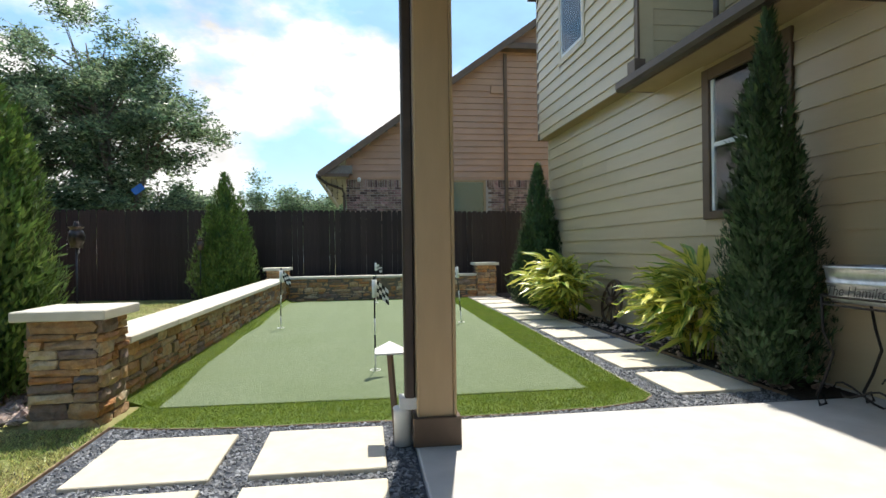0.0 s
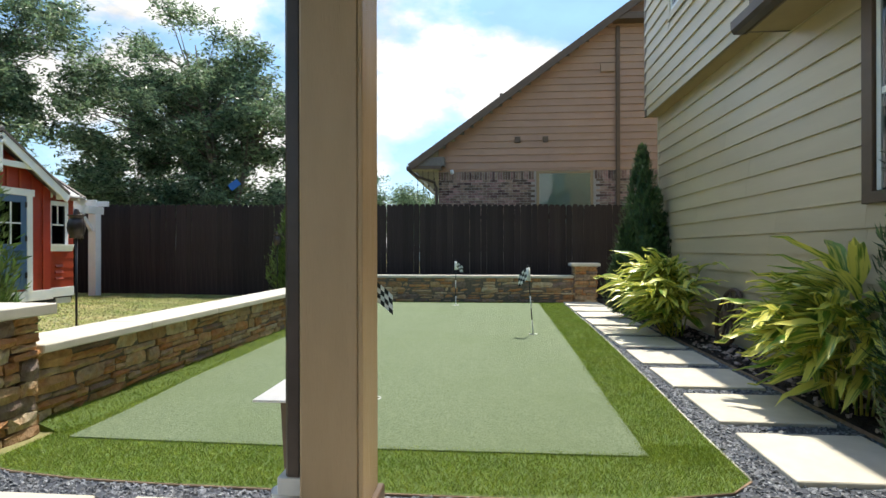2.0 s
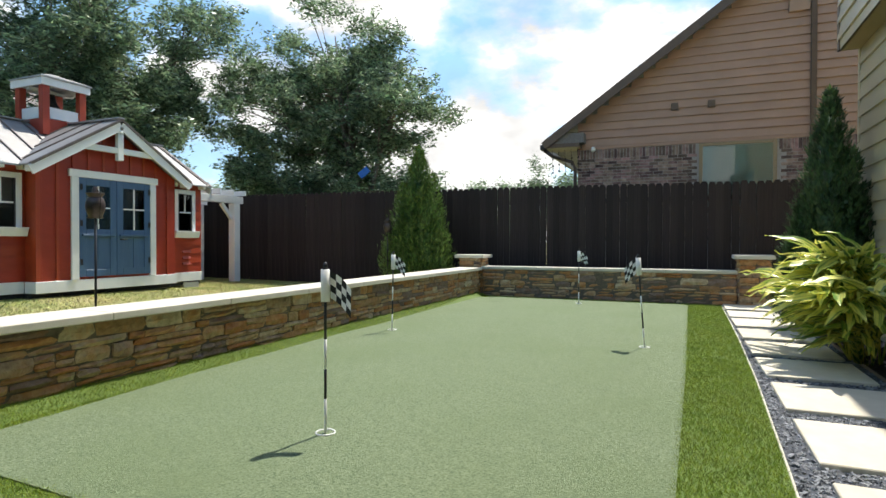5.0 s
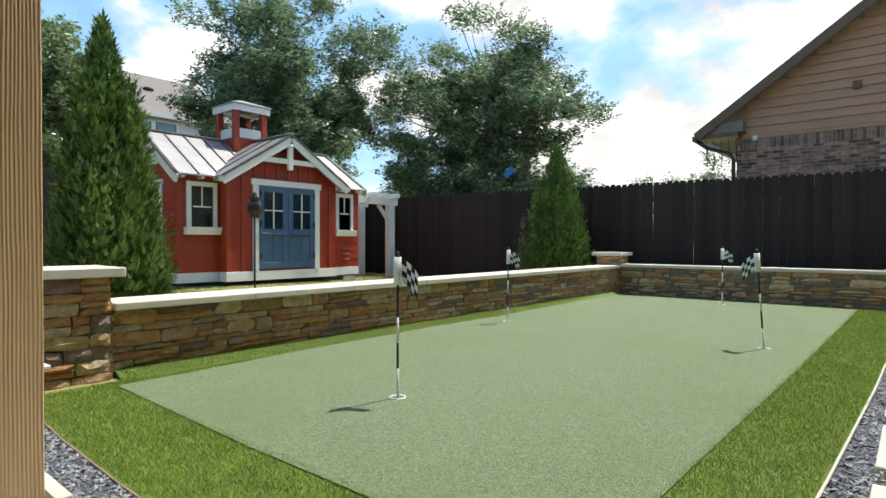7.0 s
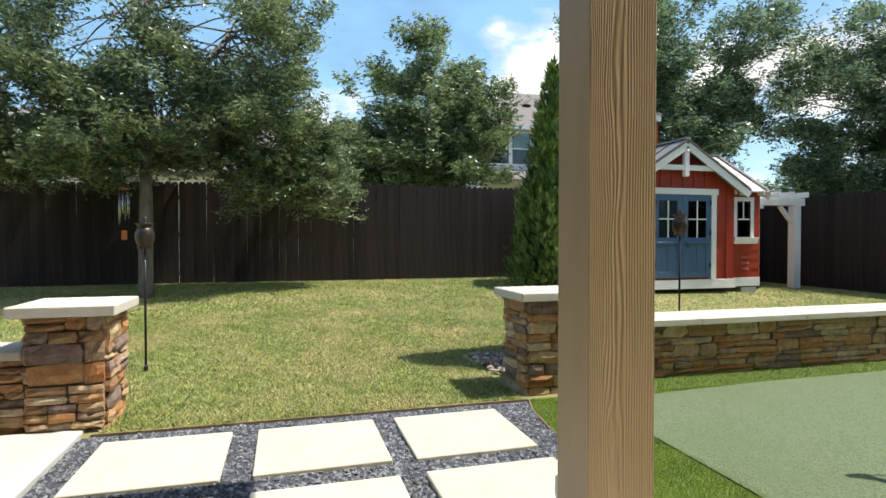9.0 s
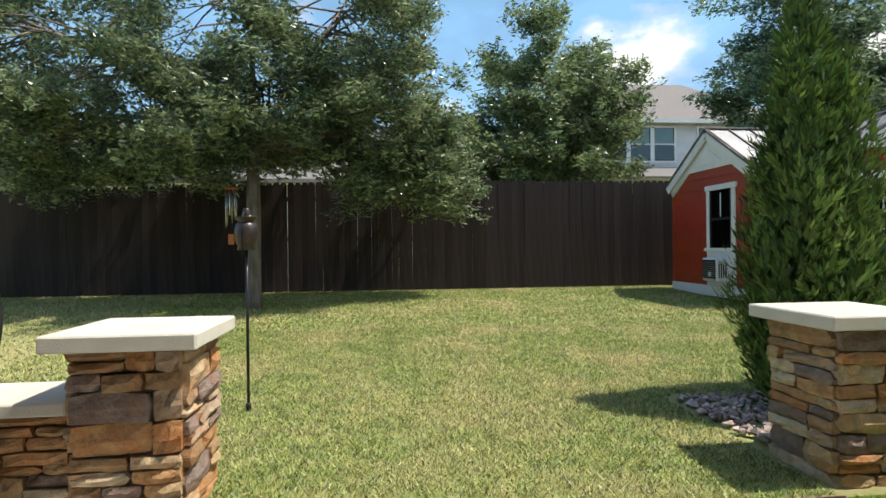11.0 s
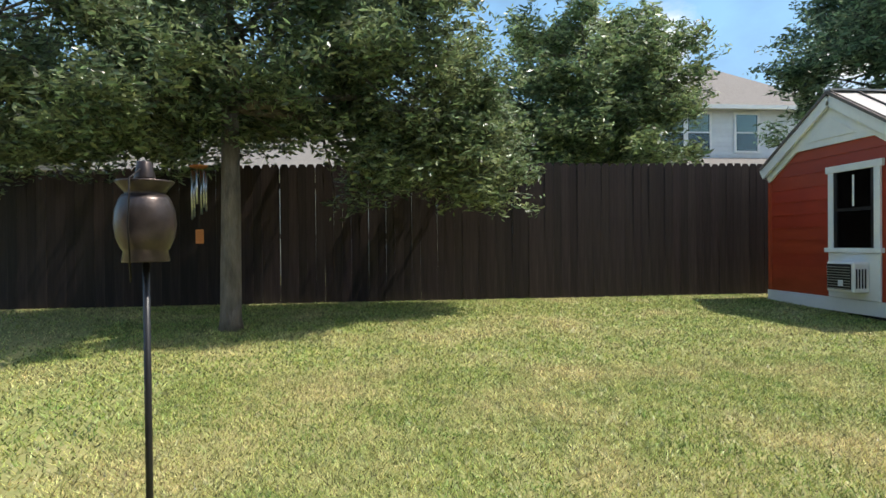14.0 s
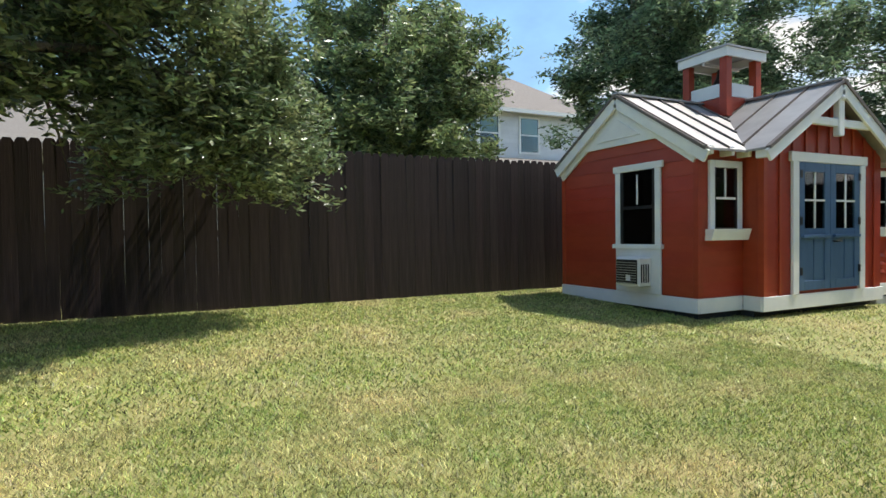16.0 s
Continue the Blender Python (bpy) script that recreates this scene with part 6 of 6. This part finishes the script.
# ---- clouds far beyond the houses ----
def clouds():
    bm = bmesh.new()
    R, n = 1200, 64
    rows = [[bm.verts.new((R * math.sin(6.2832 * k / n), R * math.cos(6.2832 * k / n), z)) for k in range(n)] for z in (-60, 300, 700, 1100)]
    for a, b in zip(rows, rows[1:]):
        for k in range(n):
            bm.faces.new((a[k], a[(k + 1) % n], b[(k + 1) % n], b[k])).smooth = True
    m = bpy.data.materials.new("cloud_sky")
    m.use_nodes = True
    nt, L = m.node_tree, m.node_tree.links
    nt.nodes.remove(nt.nodes["Principled BSDF"])
    tc, mp, n1, add, r, em, tr, mx = (nt.nodes.new(k) for k in ("ShaderNodeTexCoord", "ShaderNodeMapping", "ShaderNodeTexNoise", "ShaderNodeMath", "ShaderNodeValToRGB", "ShaderNodeEmission", "ShaderNodeBsdfTransparent", "ShaderNodeMixShader"))
    mp.inputs["Scale"].default_value = (1, 1, 1.7)
    L.new(tc.outputs["Object"], mp.inputs[0])
    L.new(mp.outputs[0], n1.inputs["Vector"])
    n1.inputs["Scale"].default_value = 0.0024
    n1.inputs["Detail"].default_value = 7
    n1.inputs["Roughness"].default_value = 0.52
    sx = nt.nodes.new("ShaderNodeSeparateXYZ")
    L.new(tc.outputs["Object"], sx.inputs[0])
    mr = nt.nodes.new("ShaderNodeMapRange")
    mr.inputs[1].default_value, mr.inputs[2].default_value = 100, 850
    mr.inputs[3].default_value, mr.inputs[4].default_value = -0.055, 0.055
    L.new(sx.outputs[1], mr.inputs[0])
    add.operation = "ADD"
    L.new(n1.outputs[0], add.inputs[0])
    L.new(mr.outputs[0], add.inputs[1])
    r.color_ramp.elements[0].position, r.color_ramp.elements[1].position = 0.5, 0.58
    L.new(add.outputs[0], r.inputs[0])
    em.inputs[0].default_value = (1, 0.985, 0.96, 1)
    n2 = nt.nodes.new("ShaderNodeTexNoise")
    n2.inputs["Scale"].default_value = 0.005
    n2.inputs["Detail"].default_value = 6
    L.new(mp.outputs[0], n2.inputs["Vector"])
    ms = nt.nodes.new("ShaderNodeMapRange")
    ms.inputs[1].default_value, ms.inputs[2].default_value, ms.inputs[3].default_value, ms.inputs[4].default_value = 0.35, 0.6, 0.56, 0.86
    L.new(n2.outputs[0], ms.inputs[0])
    L.new(ms.outputs[0], em.inputs[1])
    tint = nt.nodes.new("ShaderNodeValToRGB")
    tint.color_ramp.elements[0].color, tint.color_ramp.elements[1].color = (0.27, 0.6, 0.9, 1), (1, 0.985, 0.96, 1)
    L.new(r.outputs[0], tint.inputs[0])
    L.new(tint.outputs[0], em.inputs[0])
    haze = nt.nodes.new("ShaderNodeMath")
    haze.operation = "MAXIMUM"
    haze.inputs[1].default_value = 0.5
    L.new(r.outputs[0], haze.inputs[0])
    L.new(haze.outputs[0], mx.inputs[0])
    L.new(tr.outputs[0], mx.inputs[1])
    L.new(em.outputs[0], mx.inputs[2])
    L.new(mx.outputs[0], nt.nodes["Material Output"].inputs[0])
    ob = structure(part("backdrop", bm, m), "bright summer cumulus clouds with patches of blue sky", "sky")
    ob.visible_shadow = False


clouds()


# ---- stepping pavers ----
def paver_mesh():
    bm = box(-0.383, 0.383, -0.383, 0.383, -0.06, 0.012, 0.006)
    me = bpy.data.meshes.new("paver")
    bmesh.ops.recalc_face_normals(bm, faces=bm.faces)
    bm.to_mesh(me)
    bm.free()
    me.materials.append(PAVE)
    return me


PAVER = paver_mesh()
spots = [(4.45, 6.765 + 1.012 * k) for k in range(10)]
spots += [(x, y) for x in (0.225, 1.2) for y in (3.70, 4.63, 5.54)]
for k, (x, y) in enumerate(spots):
    ob = new("paver", PAVER)
    ob.matrix_basis = pose(x, y, random.uniform(-0.003, 0.003), random.uniform(-0.3, 0.3), random.uniform(-0.3, 0.3), random.uniform(-0.8, 0.8))
    tagged(ob, "square cream stepping stone set in slate chips", "paver", "cream stepping stones in the gravel", "")


# ---- loose chips, rocks and grass ----
def stones_stuff(name, label, spots_xy, z, size, material, flat, seed):
    rnd = np.random.RandomState(seed)
    n = len(spots_xy)
    base = np.array([[1, 0, 0], [-1, 0, 0], [0, 1, 0], [0, -1, 0], [0.3, 0.2, 1], [-0.2, 0.1, -1]], float)
    tri = np.array([[0, 2, 4], [2, 1, 4], [1, 3, 4], [3, 0, 4], [2, 0, 5], [1, 2, 5], [3, 1, 5], [0, 3, 5]])
    sc = size * rnd.uniform(0.5, 1.4, (n, 1, 1)) * np.stack([rnd.uniform(0.7, 1.4, n), rnd.uniform(0.5, 1.0, n), flat * rnd.uniform(0.6, 1.3, n)], axis=1)[:, None, :]
    v = (base[None] + rnd.normal(size=(n, 6, 3)) * 0.18) * sc
    a, tl = rnd.uniform(0, 6.2832, n), rnd.normal(size=n) * 0.45
    ct, st = np.cos(tl), np.sin(tl)
    y2, z2 = v[:, :, 1] * ct[:, None] - v[:, :, 2] * st[:, None], v[:, :, 1] * st[:, None] + v[:, :, 2] * ct[:, None]
    ca, sa = np.cos(a)[:, None], np.sin(a)[:, None]
    x3, y3 = v[:, :, 0] * ca - y2 * sa, v[:, :, 0] * sa + y2 * ca
    p = np.stack([x3 + spots_xy[:, 0:1], y3 + spots_xy[:, 1:2], z2 + z + size * flat * 0.5], axis=2).reshape(-1, 3)
    f = (tri[None] + (np.arange(n) * 6)[:, None, None]).reshape(-1, 3)
    ob = pydata(name, p, f, material)
    return tagged(ob, label, "gravel", kind="stuff")


def scatter(x0, x1, y0, y1, per, seed, avoid=True):
    rnd = np.random.RandomState(seed)
    n = int((x1 - x0) * (y1 - y0) * per)
    p = np.stack([rnd.uniform(x0, x1, n), rnd.uniform(y0, y1, n)], axis=1)
    if avoid:
        keep = np.ones(n, bool)
        for x, y in spots:
            keep &= ~((abs(p[:, 0] - x) < 0.375) & (abs(p[:, 1] - y) < 0.375))
        keep &= ~((p[:, 0] > 1.76) & (p[:, 0] < 5.5) & (p[:, 1] < 5.96))
        p = p[keep]
    return p


def turf_east(y):
    return np.interp(y, [q[1] for q in TURF_EDGE[8:]], [q[0] for q in TURF_EDGE[8:]])


def turf_south(x):
    return np.interp(x, [q[0] for q in TURF_EDGE[:9]], [q[1] for q in TURF_EDGE[:9]])


chips = np.concatenate([scatter(-0.34, 1.765, 3.15, 6.3, 2600, 1), scatter(1.765, 4.92, 5.96, 6.45, 2600, 2), scatter(3.84, 4.92, 6.45, 11, 2500, 3), scatter(3.9, 4.92, 11, 16.2, 1300, 4)])
chips = chips[(chips[:, 1] < turf_south(chips[:, 0]) - 0.012) | (chips[:, 0] > turf_east(chips[:, 1]) + 0.014)]
stones_stuff("slate_chips", "loose dark blue-grey slate chips", chips, -0.018, 0.0135, SLATE, 0.55, 1)
stones_stuff("bed_rocks", "scattered pinkish brown rocks in the mulch bed", scatter(4.98, 5.46, 6.3, 16, 85, 5, False), 0.0, 0.035, ROCK, 0.6, 2)
stones_stuff("bark_mulch", "dark shredded bark mulch", scatter(4.96, 5.48, 6.25, 16, 900, 6, False), 0.0, 0.022, MULCH, 0.3, 3)
rocks = scatter(-2.0, -0.95, 6.3, 8.3, 420, 7, False)
stones_stuff("river_rocks", "pale pinkish river rocks round the arborvitae", rocks, 0.03, 0.034, ROCK, 0.65, 4)


def blades(name, label, p, z, height, width, material, seed, lean=0.5, category="grass"):
    """Single bent blades of grass standing at the points p."""
    rnd = np.random.RandomState(seed)
    n = len(p)
    a = rnd.uniform(0, 6.2832, n)
    h = height * rnd.uniform(0.5, 1.25, n)
    ln = h * lean * rnd.uniform(0.2, 1.6, n)
    b = rnd.uniform(0, 6.2832, n)
    w = width * rnd.uniform(0.7, 1.3, n)
    c, s = np.cos(a), np.sin(a)
    base = np.stack([p[:, 0], p[:, 1], z], axis=1)
    side = np.stack([c * w, s * w, np.zeros(n)], axis=1)
    tip = base + np.stack([np.cos(b) * ln, np.sin(b) * ln, h], axis=1)
    v = np.stack([base - side, base + side, tip], axis=1).reshape(-1, 3)
    f = np.arange(n * 3).reshape(n, 3)
    return tagged(pydata(name, v, f, material), label, category, kind="stuff")


def lawn_heights(p):
    def sm(v):
        v = np.clip(v, 0, 1)
        return v * v * (3 - 2 * v)
    return 0.31 * sm((-p[:, 0] - 0.5) / 9.6) * (1 - 0.8 * sm((p[:, 1] - 11.5) / 5.5))


near = scatter(-5.2, -0.37, 2.2, 9.5, 9500, 11, False)
mid = np.concatenate([scatter(-9.4, -5.2, 0.5, 10, 3000, 12, False), scatter(-9.4, -0.9, -5, 0.5, 900, 13, False), scatter(-5.2, -0.9, 0.5, 2.2, 2500, 14, False), scatter(-9.4, -0.9, 9.5, 17.3, 1300, 15, False)])
def off_walls(p):
    k = ~((p[:, 0] > -0.95) & ((p[:, 1] < 3.25) | (p[:, 1] > 6.25)))
    k &= ~((p[:, 0] > -2.05) & (p[:, 1] > 6.25) & (p[:, 1] < 8.35))
    return p[k]


near, mid = off_walls(near), off_walls(mid)
blades("lawn_grass", "sunlit half-dry lawn grass with straw patches", near, lawn_heights(near) - 0.004, 0.03, 0.0036, BLADE, 1, 1.1)
blades("lawn_grass", "sunlit half-dry lawn grass further off", mid, lawn_heights(mid) - 0.004, 0.034, 0.0062, BLADE, 2, 1.1)
strip = np.concatenate([scatter(-0.35, 3.9, 6.1, 6.92, 21000, 21, False), scatter(3.36, 4.0, 6.6, 11, 20000, 22, False), scatter(3.4, 4.06, 11, 16.15, 16000, 23, False), scatter(-0.5, -0.1, 6.82, 12, 20000, 24, False), scatter(-0.5, -0.2, 12, 16.2, 15000, 25, False), scatter(-0.3, 3.5, 15.85, 16.28, 3000, 26, False)])
we = np.interp(strip[:, 1], [q[1] for q in west_edge], [q[0] for q in west_edge])
ea = np.interp(strip[:, 1], [6.7, 7.9, 10.2, 15.93], [3.41, 3.42, 3.46, 3.51])
jag = 0.012 * np.sin(strip[:, 1] * 37) * np.sin(strip[:, 1] * 11)
inside = (strip[:, 0] > we + 0.018 + jag) & (strip[:, 0] < ea - 0.02 + jag) & (strip[:, 1] > 6.725 + 0.012 * np.sin(strip[:, 0] * 31)) & (strip[:, 1] < 15.9)
inside |= (strip[:, 1] < turf_south(strip[:, 0]) + 0.004) | ((strip[:, 0] > turf_east(strip[:, 1]) - 0.004) & (strip[:, 1] > 6.4))
strip = strip[~inside]
blades("artificial_turf", "lush green artificial turf border", strip, np.where((strip[:, 0] < -0.31) & (strip[:, 1] > 6.82), (-0.31 - strip[:, 0]) * 0.37 - 0.005, -0.006), 0.021, 0.0016, TURFB, 3, 0.9, "turf")

# ---- stones of the pillars and walls ----
for w, a, b, z0, z1, sd in PILLAR_FACES:
    stone_face(w, a, b, z0, z1, sd, 0.06, 1.0 if w.name.startswith("stone_pillar") else 1.2)
